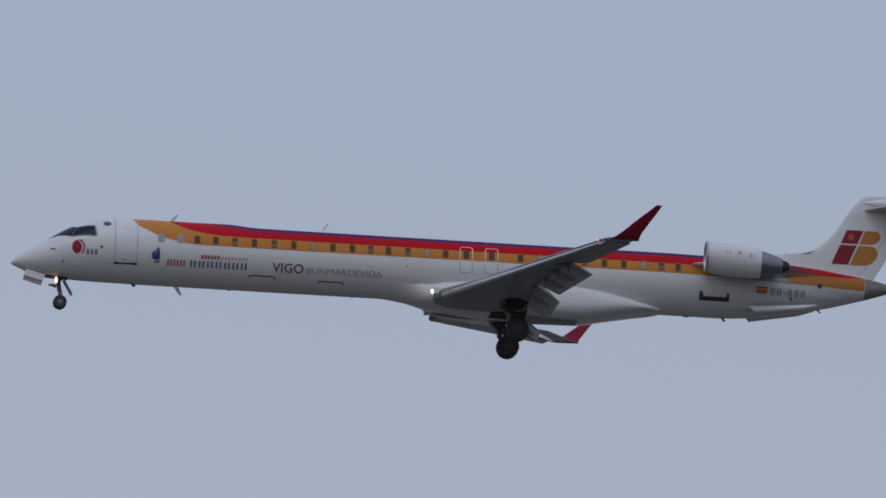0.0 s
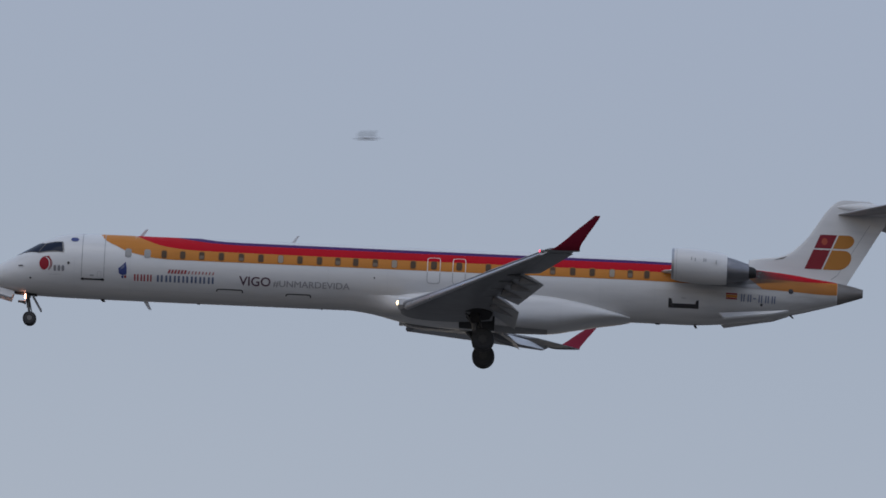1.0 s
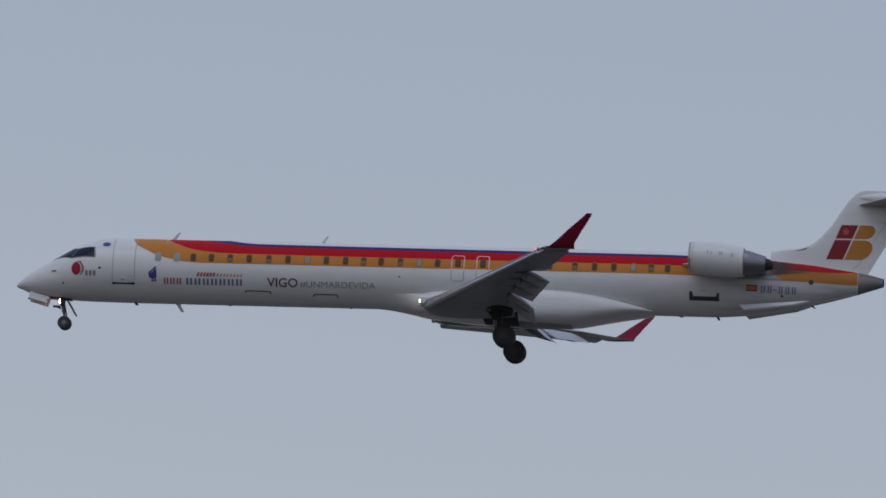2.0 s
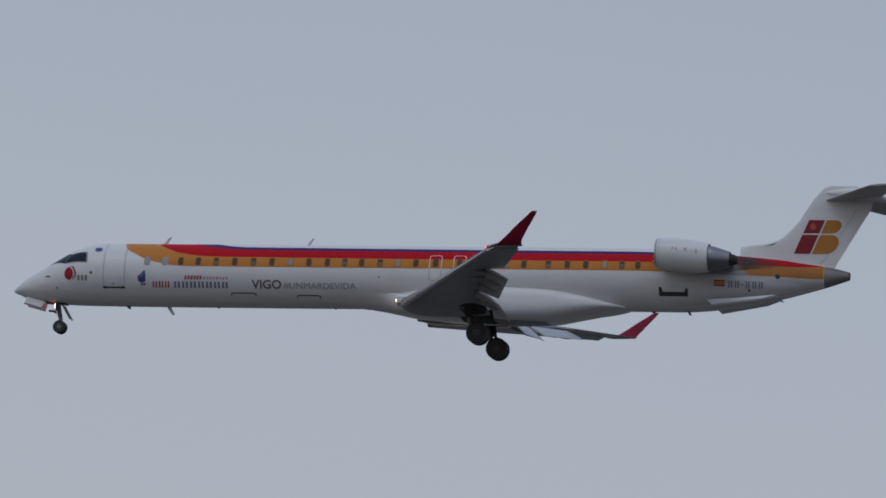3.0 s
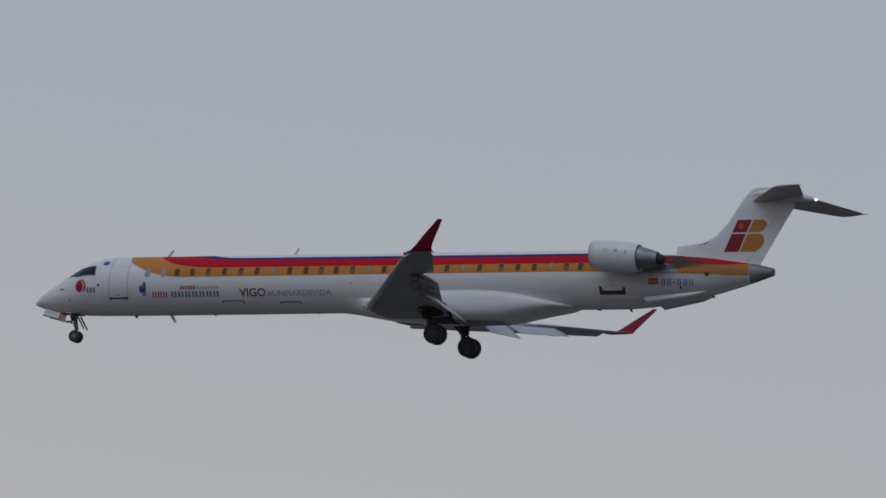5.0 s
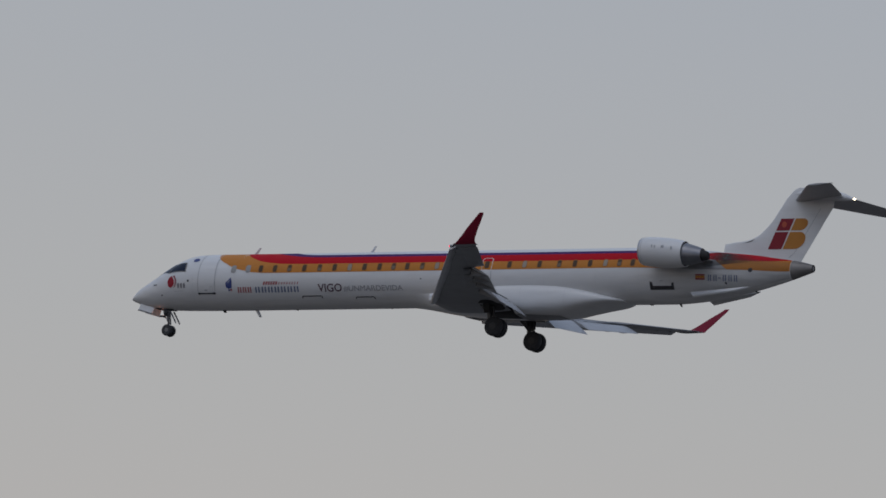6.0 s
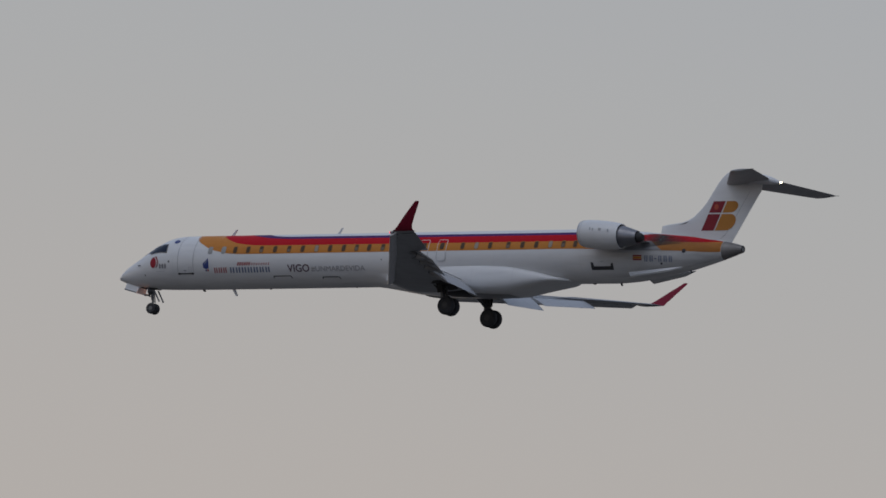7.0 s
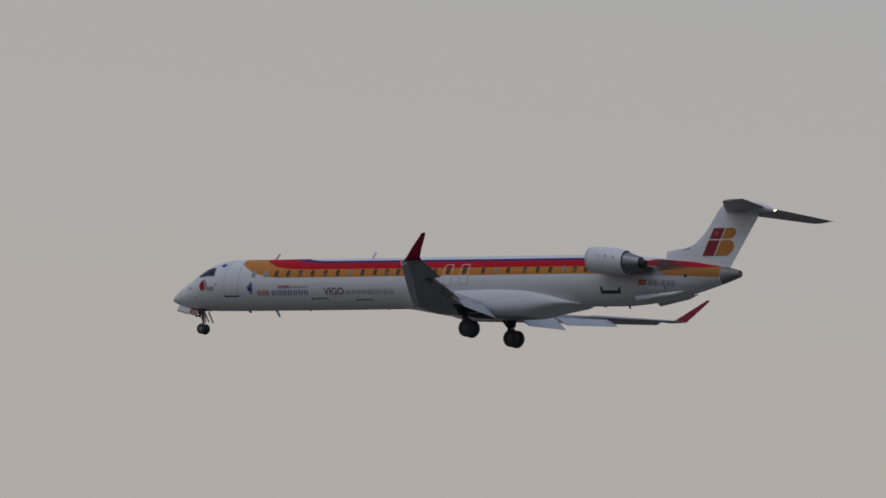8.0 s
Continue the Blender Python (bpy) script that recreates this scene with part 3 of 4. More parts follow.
def build_belly(plane):
    """The fairing where wing and body join."""
    tx = [14.9, 15.6, 16.2, 16.75, 17.25, 18, 20, 22, 23.7, 25.2, 26.0, 26.7, 27.3]
    low = [-1.33, -1.39, -1.46, -1.55, -1.63, -1.74, -1.93, -2.00, -1.98, -1.72, -1.56, -1.44, -1.36]
    top = [-1.31, -1.29, -1.25, -1.13, -.98, -.78, -.60, -.57, -.64, -.87, -1.06, -1.23, -1.33]
    wide = [.20, .36, .54, .82, 1.13, 1.38, 1.445, 1.45, 1.44, 1.40, 1.33, 1.14, .60]
    prof = [(0, 0), (.45, 0), (.83, .0), (.895, .05), (.94, .15), (.972, .30), (.990, .46), (.990, .60), (.962, .73), (.88, .85), (.70, .945), (.40, .988)]

    def ring(x, grow=0.0):
        zl, zt, half = hermite(tx, low, x) - grow, hermite(tx, top, x), hermite(tx, wide, x) + grow
        half_ring = [(half * a, zt + (zl - zt) * b) for a, b in prof]
        m = min(max((x - 16.0) / 1.8, 0), 1)
        m = m * m * (3 - 2 * m) * (1 - .06 * min(max((x - 24.0) / 2.0, 0), 1))
        w_round = 1.29 + .12 * min(max((x - 16) / 2.2, 0), 1)
        rounded = [(0, -.25), (w_round * .6, -.25)] + [(w_round * math.sin(radians(q)), -.03 + (zl + .03) * math.cos(radians(q))) for q in (80, 74, 66, 58, 50, 42, 34, 26, 18, 9)]
        half_ring = [(a * m + c * (1 - m), b * m + d * (1 - m)) for (a, b), (c, d) in zip(half_ring, rounded)]
        return [(x, a, z) for a, z in half_ring] + [(x, 0, zl)] + [(x, -a, z) for a, z in half_ring[:0:-1]]
    fairing = part("belly_fairing", loft([ring(14.9 + 12.4 * i / 60) for i in range(61)]), WHITE, plane, "white bulged fairing under the wing root")
    # open wheel wells as black sheets, shade painted in, and the keel between them
    for first, last, label in ((8, 12, "black sheet painting the shade of a wheel well"), (12, 17, "black sheet painting the shade of a wheel well")):
        part("wheel_well", loft([ring(20.15 + 1.5 * i / 8, .012)[first:last] for i in range(9)], closed=False), HOLLOW_SHADE, fairing, label)
    # darker tapering panel along the keel: underside shade painted on
    keel = []
    for i in range(17):
        x = 21.66 + 2.2 * i / 16
        r, g = [Vector(p) for p in ring(x, .010)], min(max((x - 21.7) / 2.1, 0), 1)
        keel.append([r[10].lerp(r[11], g), r[11].lerp(r[12], g * .7), r[12], r[13].lerp(r[12], g * .7), r[14].lerp(r[13], g)])
    part("keel_panel", loft(keel, closed=False), SHIELD_SHADE, fairing, "grey keel panel painting in the shade under the belly")
    for x in (18.6, 22.0, 24.4):
        rail = [ring(x + dx, .008) for dx in (0, .014)]
        part("fairing_joint", loft([r[2:11] for r in rail], closed=False), JOINT, fairing)
        part("fairing_joint", loft([r[14:23] for r in rail], closed=False), JOINT, fairing)


# wing: leading edge, chord and height against span
LE = lambda y: 17.65 + (y - 2.2) * .625
ZL = lambda y: -1.37 + (y - 2.2) * .079


def build_wing(plane, side):
    st = []
    for y, te, dx, k in ((1.0, 21.55, .78, .15), (2.0, 21.6, .10, .145), (2.55, 21.62, .02, .14), (2.62, 21.63, .12, .150), (4.6, 21.75, .15, .142), (7.93, 22.95, .20, .118), (7.97, 23.44, .20, .113), (10.0, 24.24, .15, .113), (11.9, 25.0, .09, .10)):
        x = LE(y) + dx
        st.append(foil(side * y, x, ZL(y) + (.07 if y > 7 else -.03 if y > 2.6 else -.05), te - x, k, max(1.0, 5.2 - .52 * y)))
    w = part("wing", loft(st), WING_GREY, plane, "grey swept wing with flaps and slats down")
    # slats
    for y0, y1 in ((2.7, 4.92), (4.93, 7.22), (7.23, 9.52), (9.53, 11.68)):
        part("slat", loft([foil(side * y, LE(y) - .07, ZL(y) - .34 + .0245 * (y - 2.7), .68 - .024 * y, max(.50 - .02 * y, .28), -27 + (y - 2.7) * .7) for y in (y0, (y0 + y1) / 2, y1)]), SLAT_METAL, w, "extended slat with bare metal leading edge")
    for k in range(14):
        y = 3.0 + k * .64
        part("slat_track", tube((LE(y) + .34, side * y, ZL(y) + .0), (LE(y) + .60, side * y, ZL(y) + .06), .022, 8), BLACK, w)
    # flaps
    for y0, y1, xa, za, xb, zb, ca, cb, da, db in ((1.5, 4.66, 21.38, -1.38, 21.58, -1.22, 1.38, 1.34, 35, 34),
                                                   (4.82, 7.95, 21.64, -1.21, 22.76, -.93, 1.12, 1.05, 26, 24)):
        part("flap", loft([foil(side * (y0 + (y1 - y0) * k), xa + (xb - xa) * k, za + (zb - za) * k, ca + (cb - ca) * k, .11, da + (db - da) * k) for k in (0, .5, 1)]),
             FLAP_GREY, w, "lowered pale grey flap")
        # dark strip at the flap's nose stands for the shadow in the slot
        part("flap_vane", loft([foil(side * (y0 + (y1 - y0) * k), xa + (xb - xa) * k - .05, za + (zb - za) * k + .115, .24, .16, da * .55) for k in (.02, .5, .98)]), FLAP_DARK, w, "dark strip painting the shadow in the flap slot")
    # flap track fairings: a fixed nose under the wing and a drooped tail under the flap
    for y, l in ((3.35, .75), (4.60, .72), (5.65, .70), (6.75, .66), (7.72, .62)):
        inner = y < 4.7
        k = (y - 1.5) / 3.16 if inner else (y - 4.82) / 3.13
        xf, zf, ch, dr = [p + (q - p) * k for p, q in (((21.38, 21.58), (-1.38, -1.22), (1.38, 1.34), (35, 34)) if inner else ((21.64, 22.76), (-1.21, -.93), (1.12, 1.05), (26, 24)))]
        nose = [(xf + .12 - l * (1 - u), side * y, zf - .05 - .04 * u, .105 * math.sin(math.pi / 2 * min(u + .04, 1)) ** .55) for u in [i / 8 for i in range(9)]]
        fairing = part("flap_fairing", turned(nose, 14), WING_GREY, w, "fixed nose of a flap track fairing")
        cd, sd = math.cos(radians(dr)), math.sin(radians(dr))
        rings = []
        for u, deep, half in ((.10, .20, .13), (.14, .27, .155), (.40, .22, .15), (.65, .11, .11), (.88, .01, .04)):
            ring = []
            for v, e in ((-1, 0), (-1, .6), (-.55, 1), (.55, 1), (1, .6), (1, 0)):
                a, d = u * ch, .05 * (1 - u) + deep * e
                ring.append((xf + a * cd - d * sd, side * (y + half * v), zf - a * sd - d * cd))
            rings.append(ring)
        part("fairing_tail", loft(rings), WING_GREY, fairing, "drooped tail of a flap track fairing")
        # thin black plate across the fairing gap paints its shade
        a = .095 * ch
        mouth = [(xf + a * cd - d * sd, side * (y + v), zf - a * sd - d * cd) for v, d in ((-.15, -.02), (-.15, .25), (.15, .25), (.15, -.02))]
        part("fairing_mouth", plate(mouth, .01, (cd, 0, -sd)), HOLLOW_SHADE, fairing, "black plate painting the shade in the fairing gap")
    # aileron
    part("aileron", loft([foil(side * y, te - .92, ZL(y) + .020, .96, .085, 0.5) for y, te in ((8.1, 23.50), (11.5, 24.86))]), WING_GREY, w)
    # winglet: span, height, leading and trailing edge from root to tip
    us = [0, .06, .12, .2, .35, .5, .65, .8, .92, 1]
    ys = [11.86, 12.05, 12.20, 12.34, 12.53, 12.69, 12.81, 12.94, 13.04, 13.10]
    zs = [-.55, -.57, -.545, -.42, -.18, .06, .26, .46, .62, .73]
    x0s = [23.75, 23.90, 24.07, 24.29, 24.61, 24.89, 25.14, 25.40, 25.60, 25.73]
    x1s = [25.12, 25.17, 25.16, 25.19, 25.35, 25.51, 25.66, 25.80, 25.91, 25.96]

    def winglet_ring(u):
        y, z, x0, x1 = (hermite(us, q, u) for q in (ys, zs, x0s, x1s))
        tilt = min(u / .2, 1)
        return [Vector((p.x, side * (y - p.z * .85 * tilt), z + p.z * (1 - .5 * tilt))) for p in foil(0, x0, 0, x1 - x0, .10, 1.5 * (1 - u))]
    part("wing_tip", loft([winglet_ring(.085 * i / 4) for i in range(5)]), WING_GREY, w, "grey upswept wing tip")
    part("winglet", loft([winglet_ring(.085 + .915 * i / 18) for i in range(19)]), DARK_RED, w, "dark red upswept winglet")
    if side < 0:
        part("navigation_light", turned([(23.475, -11.69, -.59, .012), (23.49, -11.69, -.59, .038), (23.53, -11.69, -.59, .05)], 12), NAV_RED, w, "glowing red navigation light")
        part("lamp_housing", turned([(23.53, -11.69, -.59, .06), (23.62, -11.69, -.59, .07), (23.72, -11.69, -.59, .05)], 12), WING_GREY, w)
    # root landing light in the wing's leading corner
    x, y, z = 17.60, side * 2.06, -1.34
    part("landing_light_housing", loft([[(x + dx, y + k * u, z + k * v * .8) for u, v in ((-1, -.5), (-.5, -1), (.5, -1), (1, -.5), (1, .5), (.5, 1), (-.5, 1), (-1, .5))] for dx, k in ((0, .29), (.06, .30), (.45, .29), (1.0, .17))]), WHITE, w, "white light housing at the wing root")
    lens = loft([[(x - d, y + .15 * k * math.cos(a * .3927), z + .085 * k * math.sin(a * .3927)) for a in range(16)] for d, k in ((.085, .3), (.078, .65), (.05, .9), (.004, 1))])
    part("landing_light", lens, LAMP if side < 0 else GLASS, w, "lit wing root landing light" if side < 0 else "unlit wing root light")


def build_engine(plane, side):
    y = side * 2.28
    zc = lambda x: .78 - (x - 28.9) * .075
    prof = [(29.00, .575), (28.97, .60), (28.99, .63), (29.08, .665), (29.3, .70), (29.8, .72), (30.4, .715), (30.9, .68), (31.28, .625)]
    inner = [(31.27, .585), (31.0, .56)]
    inlet = [(29.75, .51), (29.35, .535), (29.12, .555)]
    e = part("engine", turned([(x, y, zc(x), r) for x, r in inlet + prof + inner], 40, False), WHITE, plane, "white engine pod beside the rear fuselage")
    part("intake_lip", turned([(x, y, zc(x), r) for x, r in ((29.03, .567), (28.985, .575), (28.955, .60), (28.975, .632), (29.05, .661), (29.06, .655))], 40, False), BARE, e, "bare metal intake lip")
    part("fan", turned([(29.55, y, zc(29.5), .02), (29.6, y, zc(29.6), .16), (29.68, y, zc(29.7), .2), (29.69, y, zc(29.7), .53)], 32, False), SOOT_SHADE, e)
    part("exhaust_core", turned([(x, y, zc(x), r) for x, r in ((30.9, .50), (31.28, .535), (31.55, .495), (31.9, .41), (32.20, .335), (32.195, .30), (31.8, .29))], 36, False), HOT, e, "dark metal exhaust cone")
    # black ring closes the gap round the core and paints its shade
    part("cowl_gap", turned([(31.20, y, zc(31.2), .57), (31.25, y, zc(31.25), .57), (31.25, y, zc(31.25), .515)], 36, False), SOOT_SHADE, e)
    part("exhaust_plug", turned([(x, y, zc(x), r) for x, r in ((31.8, .285), (32.2, .262), (32.36, .235), (32.50, .17), (32.52, .02))], 24), SOOT_SHADE, e, "sooty exhaust plug")
    st = [foil(side * yy, xx, .62, 32.1 - xx, .055, 2) for yy, xx in ((.9, 28.4), (1.35, 28.62), (1.55, 28.9), (1.75, 29.3))]
    part("pylon", loft(st), WHITE, e, "short white pylon")
    for x in (29.16,):
        part("cowl_seam", turned([(x - .008, y, zc(x), hermite([q[0] for q in prof[2:]], [q[1] for q in prof[2:]], x) + .004), (x + .008, y, zc(x), hermite([q[0] for q in prof[2:]], [q[1] for q in prof[2:]], x) + .004)], 40, False), LINE, e)
    for x, a in ((29.76, 15), (29.92, 13), (30.28, 15), (30.36, 15), (30.80, 13)):
        r = .735
        c = Vector((x, y + side * r * math.cos(radians(a)) * .97, zc(x) + r * math.sin(radians(a)) * .97))
        part("vent", plate([c + Vector((0, 0, -.07)), c + Vector((.04, 0, -.07)), c + Vector((.04, 0, .07)), c + Vector((0, 0, .07))], .05, (0, 1, 0)), JOINT_DARK, e)


def build_tail(plane):
    fin = [(.35, 32.20, 36.20, .14), (1.20, 32.16, 36.69, .14), (1.47, 32.20, 36.85, .135), (1.56, 32.7, 36.90, .13), (1.63, 33.34, 36.94, .13), (1.75, 33.72, 37.01, .13), (1.92, 34.02, 37.11, .125), (2.25, 34.375, 37.30, .12),
           (2.6, 34.68, 37.5, .115), (3.17, 35.04, 37.85, .11), (3.6, 35.31, 37.9, .11), (3.83, 35.50, 37.8, .11), (4.06, 35.72, 37.4, .10), (4.165, 35.95, 37.1, .08)]
    f = part("vertical_fin", loft([upright_foil(z, a, b, t) for z, a, b, t in fin]), WHITE, plane, "white swept tail fin with painted emblem")

    def fin_y(x, z):
        t = [hermite([r[0] for r in fin], [r[k] for r in fin], z) for k in (1, 2, 3)]
        u = min(max((x - t[0]) / (t[1] - t[0]), 0), 1)
        return max(5 * t[2] * (0.2969 * math.sqrt(u) - 0.126 * u - 0.3516 * u * u + 0.2843 * u ** 3 - 0.1015 * u ** 4), .008)

    def on_fin(pts, side, mat, label, name="emblem", off=.012):
        flat = bmesh.new()
        flat.faces.new([flat.verts.new((x, 0, z)) for x, z in pts])
        for k in range(1, 12):
            z = min(q[1] for q in pts) + k * .14
            bmesh.ops.bisect_plane(flat, geom=flat.verts[:] + flat.edges[:] + flat.faces[:], plane_co=(0, 0, z), plane_no=(0, 0, 1))
        for k in range(1, 14):
            x = min(q[0] for q in pts) + k * .17
            bmesh.ops.bisect_plane(flat, geom=flat.verts[:] + flat.edges[:] + flat.faces[:], plane_co=(x, 0, 0), plane_no=(1, 0, 0))
        bmesh.ops.triangulate(flat, faces=flat.faces)
        for v in flat.verts:
            v.co.y = side * (fin_y(v.co.x, v.co.z) + off)
        part(name, flat, mat, f, label)

    hinge = lambda z: 35.74 + (z - .65) * .587
    # emblem: plain shapes in maroon and amber
    for side in (-1, 1):
        on_fin([(hinge(.95) - .012, .95), (hinge(.95) + .012, .95), (hinge(3.15) + .012, 3.15), (hinge(3.15) - .012, 3.15)], side, LINE, "rudder hinge line", "rudder_seam", .008)
        on_fin([(hinge(.95) - .26, .78), (hinge(.95) - .23, .76), (hinge(.95), .95), (hinge(.95) - .02, .97)], side, LINE, "", "rudder_seam", .008)

        def lean(pts):
            return [(34.56 + z * .415 + x, 1.19 + z) for x, z in pts]
        on_fin(lean([(-.03, 0), (.675, 0), (.675, .83), (-.03, .83)]), side, MAROON, "maroon block of the tail emblem")
        on_fin(lean([(-.03, .90), (.675, .90), (.675, 1.48), (-.03, 1.48)]), side, MAROON, "maroon block of the tail emblem")
        d1 = [(.75, 0)] + [(1.31 + .42 * math.cos(radians(a)) - .05 * math.sin(radians(a)), .415 + .415 * math.sin(radians(a))) for a in range(-90, 91, 15)] + [(.75, .83)]
        d2 = [(.75, .90)] + [(1.19 + .32 * math.cos(radians(a)) - .04 * math.sin(radians(a)), 1.19 + .29 * math.sin(radians(a))) for a in range(-90, 91, 15)] + [(.75, 1.48)]
        on_fin(lean(d1), side, AMBER, "amber rounded block of the tail emblem")
        on_fin(lean(d2), side, AMBER, "amber rounded block of the tail emblem")
        on_fin([(35.33 + .13 * math.cos(i * .524), 2.38 + .15 * math.sin(i * .524)) for i in range(12)], side, DISC_RED, "faint orange red disc", off=.017)
    # flat dark mark: shading at the fin root scoop, painted on the skin
    for side in (-1, 1):
        on_fin([(33.22, 1.50), (33.62, 1.57), (33.80, 1.70), (33.60, 1.64)], side, FRAME, "dark mark painting the shading of the fin root scoop", "scoop")
    part("tail_fairing", turned([(x, 0, z, r) for x, z, r in ((35.68, 3.86, .02), (35.95, 3.87, .09), (36.25, 3.87, .15), (36.75, 3.86, .23), (37.4, 3.80, .27), (38.0, 3.73, .24), (38.5, 3.64, .17), (38.86, 3.57, .07), (38.92, 3.56, .02))], 24), WHITE, f, "white bullet fairing on the fin top")
    part("tail_light", turned([(38.88, 0, 3.565, .04), (38.93, 0, 3.565, .044), (38.98, 0, 3.565, .034), (39.0, 0, 3.565, .01)], 14), TAIL_LAMP, f, "lit white tail light")
    for side in (-1, 1):
        t = part("tailplane", loft([foil(side * y, x, z, c, .085, -4.5) for y, x, z, c in ((.10, 35.85, 3.54, 2.45), (.5, 36.1, 3.53, 2.40), (3.9, 38.28, 3.47, 1.37), (4.2, 38.50, 3.47, 1.18), (4.27, 38.72, 3.48, .88))]), TAIL_GREY, plane, "grey swept tailplane on top of the fin")
        part("static_wick", tube((39.6, side * 4.22, 3.555), (39.85, side * 4.22, 3.56), .012, 6), BLACK, t)
    for side in (-1, 1):
        pts = [(31.02, side * 1.0, -1.04), (33.95, side * .64, -.74), (33.3, side * .84, -.94), (31.25, side * 1.16, -1.25)]
        part("ventral_strake", plate(pts, .09, (0, side * .5, .55)), WHITE, plane, "white ventral strake under the tail")


def wheel(parent, x, y, z, r, w, hub):
    t = bmesh.new()
    prof = [(-.5, .60), (-.5, .80), (-.42, .93), (-.25, .99), (0, 1.0), (.25, .99), (.42, .93), (.5, .80), (.5, .60)]
    loft([[(x + r * k * math.cos(2 * math.pi * i / 28), y + w * u, z + r * k * math.sin(2 * math.pi * i / 28)) for i in range(28)] for u, k in prof], bm=t)
    tyre = part("tyre", t, RUBBER, parent, "black rubber tyre")
    h = bmesh.new()
    prof = [(-.53, .18), (-.53, .3), (-.46, .5), (-.51, .61), (.51, .61), (.46, .5), (.53, .3), (.53, .18)]
    loft([[(x + r * k * math.cos(2 * math.pi * i / 24), y + w * u, z + r * k * math.sin(2 * math.pi * i / 24)) for i in range(24)] for u, k in prof], bm=h)
    part("hub", h, hub, tyre, "grey metal wheel hub")
    bolts = bmesh.new()
    for i in range(6):
        a = i * math.pi / 3
        tube((x + r * .38 * math.cos(a), y - w * .53, z + r * .38 * math.sin(a)), (x + r * .38 * math.cos(a), y + w * .53, z + r * .38 * math.sin(a)), r * .05, 6, bm=bolts)
    part("hub_bolts", bolts, SOOT_SHADE, tyre)


def build_gear(plane):
    b = tube((2.02, 0, -1.2), (2.12, 0, -2.30), .052)
    tube((2.0, 0, -1.2), (2.07, 0, -1.85), .08, bm=b)
    g = part("nose_gear", b, STRUT, plane, "lowered nose gear with twin wheels")
    for y in (-.17, .17):
        wheel(g, 2.13, y, -2.32, .285, .17, NOSE_HUB)
    part("axle", tube((2.13, -.22, -2.32), (2.13, .22, -2.32), .05), STRUT, g)
    b = tube((2.05, -.13, -1.32), (2.20, -.06, -2.02), .028)
    tube((2.05, .13, -1.32), (2.20, .06, -2.02), .028, bm=b)
    part("drag_brace", b, STRUT, g)
    for y in (-.2, .2):
        part("aft_door", plate([(2.19, y, -1.36), (2.28, y, -1.36), (2.64, y, -1.97), (2.58, y, -2.0)], .03, (0, 1, 0)), FLAP_DARK, g, "narrow aft nose gear door")
    b = tube((1.95, 0, -1.70), (1.65, 0, -1.58), .03)
    tube((1.95, -.10, -1.62), (1.62, -.10, -1.62), .05, bm=b)
    part("torque_link", b, STRUT, g)
    part("lamp_housing", turned([(1.95, -.15, -1.40, .215), (1.99, -.15, -1.40, .22), (2.05, -.15, -1.40, .10), (2.15, -.15, -1.40, .05)], 18), STRUT, g)
    part("taxi_light", turned([(1.880, -.15, -1.40, .04), (1.887, -.15, -1.40, .075), (1.91, -.15, -1.40, .105), (1.948, -.15, -1.40, .12)], 16), LAMP_NOSE, g, "lit taxi light on the nose gear")
    for s in (-1, 1):
        part("gear_door", plate([(.56, s * .36, -1.37), (1.33, s * .42, -1.57), (1.45, s * .34, -1.24), (.64, s * .28, -1.02)], .04, (0, 1, 0)), WHITE, g, "open white nose gear door")
        part("door_edge", plate([(.555, s * .368, -1.365), (1.33, s * .428, -1.565), (1.345, s * .42, -1.515), (.57, s * .36, -1.305)], .05, (0, 1, 0)), FLAP_DARK, g, "dark lower edge of the door")
    # black plate paints in the shade of the nose gear bay
    part("gear_bay", plate([(1.45, -.26, -1.248), (2.40, -.27, -1.316), (2.40, .27, -1.316), (1.45, .26, -1.248)], .03, (0, 0, 1)), HOLLOW_SHADE, g)
    for s in (-1, 1):
        b = tube((20.75, s * 2.15, -1.35), (20.85, s * 2.08, -2.35), .12)
        tube((20.80, s * 2.08, -2.30), (21.22, s * 2.05, -2.77), .10, bm=b)
        tube((21.15, s * 2.05, -2.70), (20.98, s * 2.12, -1.55), .06, bm=b)
        g = part("main_gear", b, STRUT, plane, "lowered main gear with twin wheels")
        for dy in (-.24, .24):
            wheel(g, 21.20, s * (2.05 + dy), -2.77, .475, .30, HUB)
        part("axle", tube((21.20, s * 1.78, -2.77), (21.20, s * 2.32, -2.77), .09), STRUT, g)
        b = tube((20.80, s * 2.08, -2.05), (20.75, s * 1.25, -1.65), .06)
        tube((20.80, s * 2.10, -1.9), (20.0, s * 2.2, -1.45), .05, bm=b)
        part("side_brace", b, STRUT, g)
        # not a real door: black plate added as the shade round the leg
        part("strut_door", plate([(20.62, s * 2.46, -1.62), (20.98, s * 2.46, -1.66), (21.0, s * 2.40, -2.10), (20.70, s * 2.40, -2.12)], .04, (0, 1, 0)), HOLLOW_SHADE, g, "narrow black plate added for the shade by the gear leg")
        b = tube((20.92, s * 2.05, -2.12), (21.30, s * 2.0, -2.38), .045)
        tube((21.30, s * 2.0, -2.38), (21.24, s * 2.05, -2.70), .045, bm=b)
        part("torque_link", b, STRUT, g)
        b = tube((20.35, s * 1.75, -1.60), (20.86, s * 2.0, -2.22), .055)
        tube((20.30, s * 2.45, -1.55), (20.84, s * 2.12, -2.15), .045, bm=b)
        part("retraction_actuator", b, STRUT, g)
        b = tube((20.78, s * 2.16, -1.6), (20.98, s * 2.16, -2.60), .02, 6)
        tube((20.95, s * 2.2, -1.6), (21.12, s * 2.2, -2.5), .018, 6, bm=b)
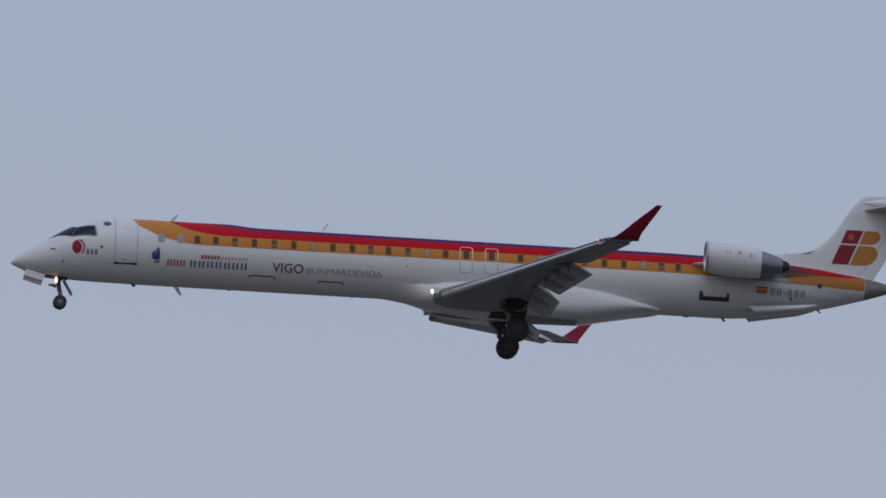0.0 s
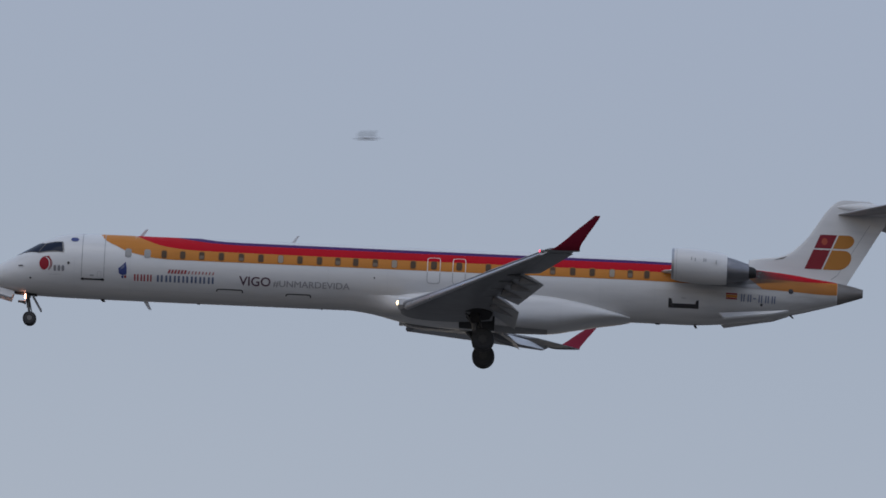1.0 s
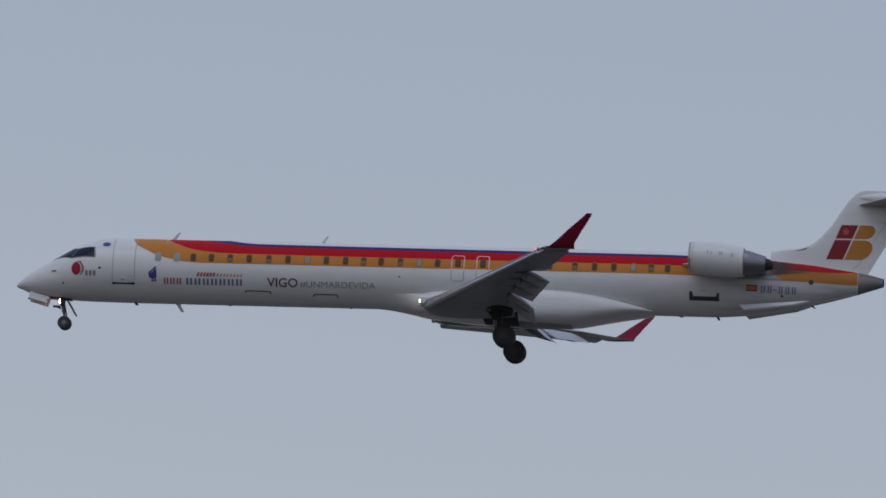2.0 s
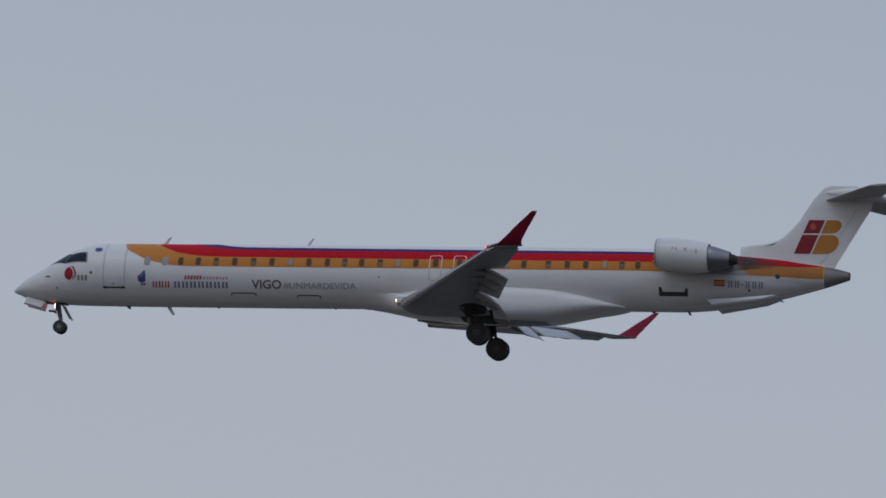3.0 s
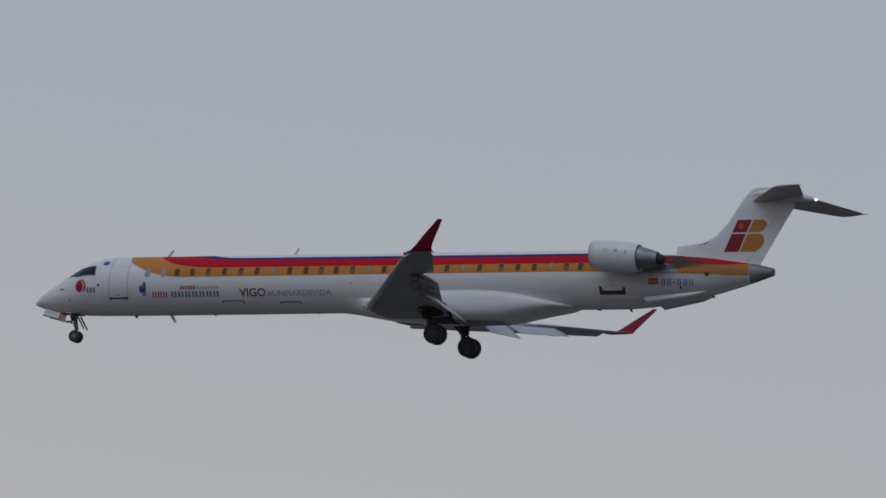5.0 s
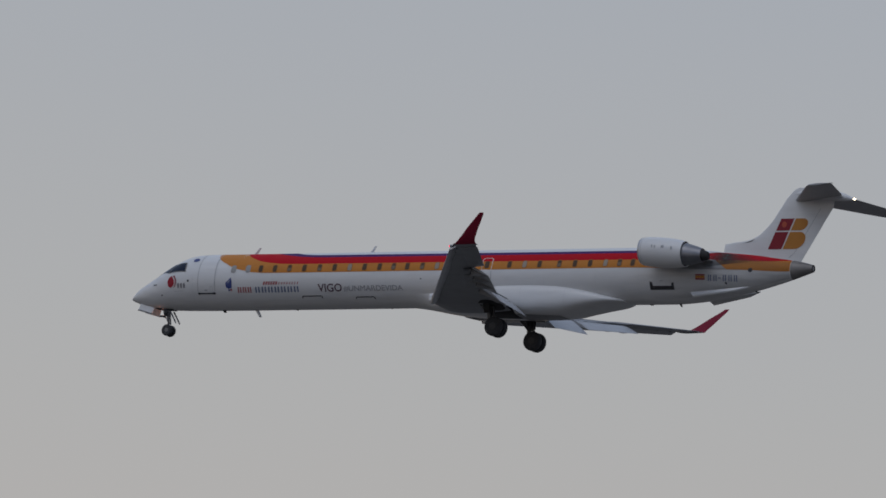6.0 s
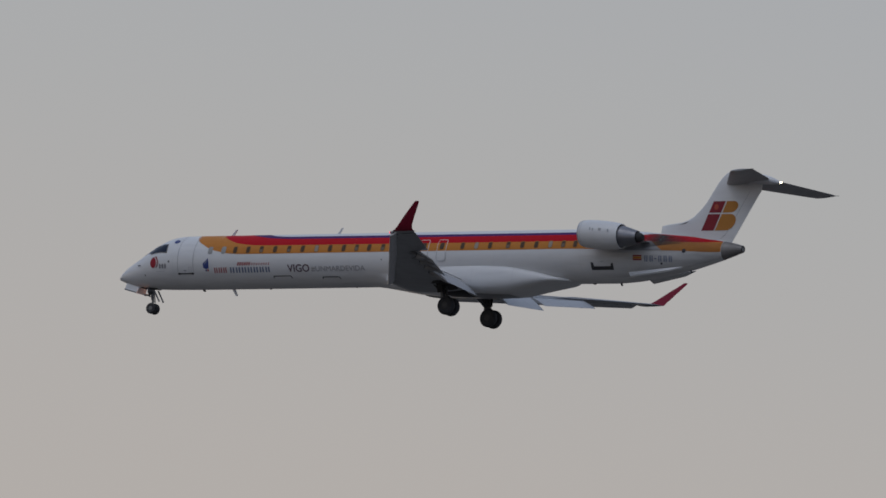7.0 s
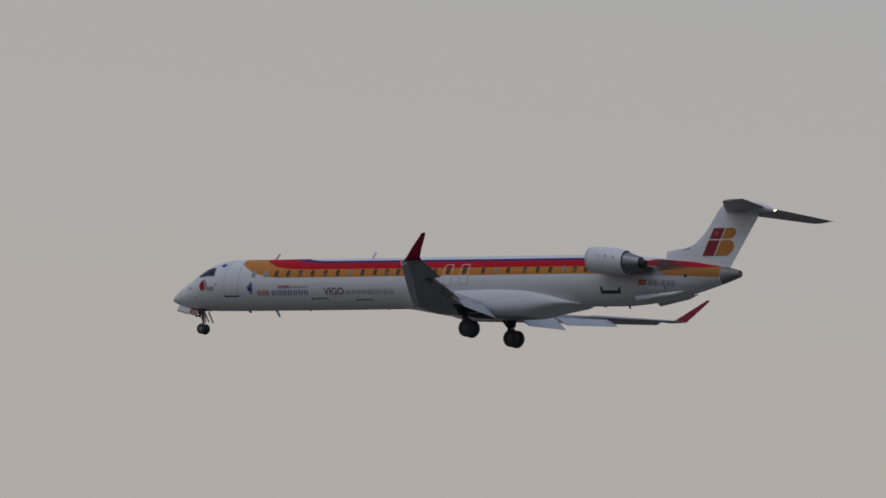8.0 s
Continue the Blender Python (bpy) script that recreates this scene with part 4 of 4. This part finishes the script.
        part("brake_hose", b, SOOT_SHADE, g)
        # wheel bay: flat black plate under the wing, its inner shade painted
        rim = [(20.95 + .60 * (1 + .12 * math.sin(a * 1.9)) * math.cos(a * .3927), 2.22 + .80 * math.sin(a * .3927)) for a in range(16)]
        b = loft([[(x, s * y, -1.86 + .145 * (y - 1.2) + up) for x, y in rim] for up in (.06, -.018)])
        part("gear_bay", b, HOLLOW_SHADE, g, "black plate painting the shade of the wheel bay")


def build_antennas(plane):
    for x, up, h, l, lean in ((6.55, 1, .35, .17, .30), (12.95, 1, .34, .15, .26), (6.85, -1, .37, .19, .26), (5.05, -1, .13, .16, .10), (29.95, -1, .16, .12, .10), (28.3, -1, .07, .20, .12), (9.1, -1, .06, .12, .05), (14.3, -1, .05, .10, .04), (33.95, -1, .12, .12, .15)):
        zc, rz, ry = hull(x)
        z0 = zc + up * (rz - .02)
        b = plate([(x, 0, z0), (x + l, 0, z0), (x + l + lean * .75, 0, z0 + up * h), (x + lean, 0, z0 + up * h)], .04, (0, 1, 0))
        part("antenna", b, AERIAL if h > .3 else BLACK, plane, "pale blade antenna" if h > .3 else "small dark blade antenna")


def build_airliner():
    plane = tagged(new("airliner"), "white twin-engined regional jet with red and orange stripes, gear down", "airplane")
    build_hull(plane)
    build_stripes(plane)
    build_stain(plane)
    build_belly(plane)
    for s in (-1, 1):
        build_wing(plane, s)
        build_engine(plane, s)
    build_tail(plane)
    build_gear(plane)
    build_windows(plane)
    build_panel_seams(plane)
    build_doors(plane)
    build_livery(plane)
    build_antennas(plane)
    return plane


# ---- the bird ----
def build_bird():
    bird = tagged(new("bird"), "small dark grey bird crossing the sky", "bird")
    part("body", turned([(-.058, 0, 0, .002), (-.052, 0, .001, .008), (-.040, 0, .002, .012), (-.028, 0, 0, .017), (-.005, 0, 0, .022), (.02, 0, 0, .018), (.045, 0, .002, .008), (.055, 0, .002, .002)], 14), FEATHER, bird)
    part("beak", turned([(-.068, 0, -.001, .0006), (-.056, 0, 0, .003)], 8), BLACK, bird)
    part("tail", plate([(.035, -.006, .002), (.070, -.014, .003), (.062, 0, .003), (.070, .014, .003), (.035, .006, .002)], .003, (0, 0, 1)), FEATHER, bird)
    wings = []
    small = Matrix.Scale(0.44, 4)
    for s in (-1, 1):
        rows = [[(x0 + (x1 - x0) * k + 0, s * y, .004 * math.sin(math.pi * k) + dz) for k in (0, .3, .7, 1)] + [(x1 + (x0 - x1) * k, s * y, dz - .0015) for k in (.25, .75)]
                for y, x0, x1, dz in ((.0, -.022, .022, 0), (.04, -.030, .020, .003), (.08, -.012, .022, .004), (.125, .028, .036, .002))]
        wing = part("wing", loft(rows), FEATHER, bird, "pointed grey wing")
        wing.matrix_basis = pose(0, s * .010, .006)
        wings.append(wing)
    for piece in bird.children:
        piece.data.transform(small)
    return bird, wings


build_ground()
airliner = build_airliner()
bird, bird_wings = build_bird()


def motions():
    walk(airliner, [
        (0, pose(42.63, 663.53, 130.84, 0.380, 1.000, 0.000)),
        (0.5, pose(7.57, 665.18, 129.71, 0.600, 1.000, 0.000)),
        (1, pose(-27.49, 666.82, 128.58, 0.822, 1.000, 0.000)),
        (1.5, pose(-62.55, 668.46, 127.45, 1.271, 1.000, 0.000)),
        (1.7, pose(-76.57, 669.11, 126.99, 1.224, 1.000, 0.000)),
        (2, pose(-97.61, 670.10, 126.31, 1.094, 1.000, 0.000)),
        (2.3, pose(-118.65, 671.08, 125.63, 0.908, 1.000, 0.000)),
        (2.5, pose(-132.67, 671.74, 125.18, 0.778, 1.000, 0.000)),
        (2.8, pose(-153.71, 672.72, 124.50, 0.609, 1.000, 0.000)),
        (3, pose(-167.73, 673.38, 124.05, 0.519, 1.000, 0.000)),
        (3.5, pose(-202.79, 675.02, 122.92, -0.170, 1.000, 0.000)),
        (4, pose(-237.85, 676.66, 121.78, -0.011, 1.000, 0.000)),
        (4.5, pose(-272.91, 678.30, 120.65, 0.334, 1.000, 0.000)),
        (4.7, pose(-286.93, 678.95, 120.20, 0.318, 1.000, 0.000)),
        (5, pose(-307.97, 679.94, 119.52, -0.035, 1.000, 0.000)),
        (5.3, pose(-329.00, 680.92, 118.84, -0.682, 1.000, 0.000)),
        (5.5, pose(-343.03, 681.58, 118.38, -1.112, 1.000, 0.000)),
        (5.8, pose(-364.06, 682.56, 117.71, -1.512, 1.000, 0.000)),
        (6, pose(-378.09, 683.22, 117.25, -1.578, 1.000, 0.000)),
        (6.5, pose(-413.14, 684.86, 116.12, -1.307, 1.000, 0.000)),
        (7, pose(-448.20, 686.50, 114.99, -0.858, 1.000, 0.000)),
        (7.5, pose(-483.26, 688.14, 113.85, -0.326, 1.000, 0.000)),
        (8, pose(-518.32, 689.78, 112.72, 0.059, 1.000, 0.000)),
    ])
    walk(bird, [(0.0, pose(13.77, 60.0, 13.98)), (0.8, pose(1.93, 60.0, 13.70)), (1.0, pose(-1.03, 60.0, 13.63)), (8.0, pose(-104.6, 60.0, 11.2))])
    for s, wing in zip((-1, 1), bird_wings):
        beats = [(i / 15, pose(0, s * .010, .006, s * (14 if i % 2 else -14), 0, 0)) for i in range(121)]
        walk(wing, beats)


motions()
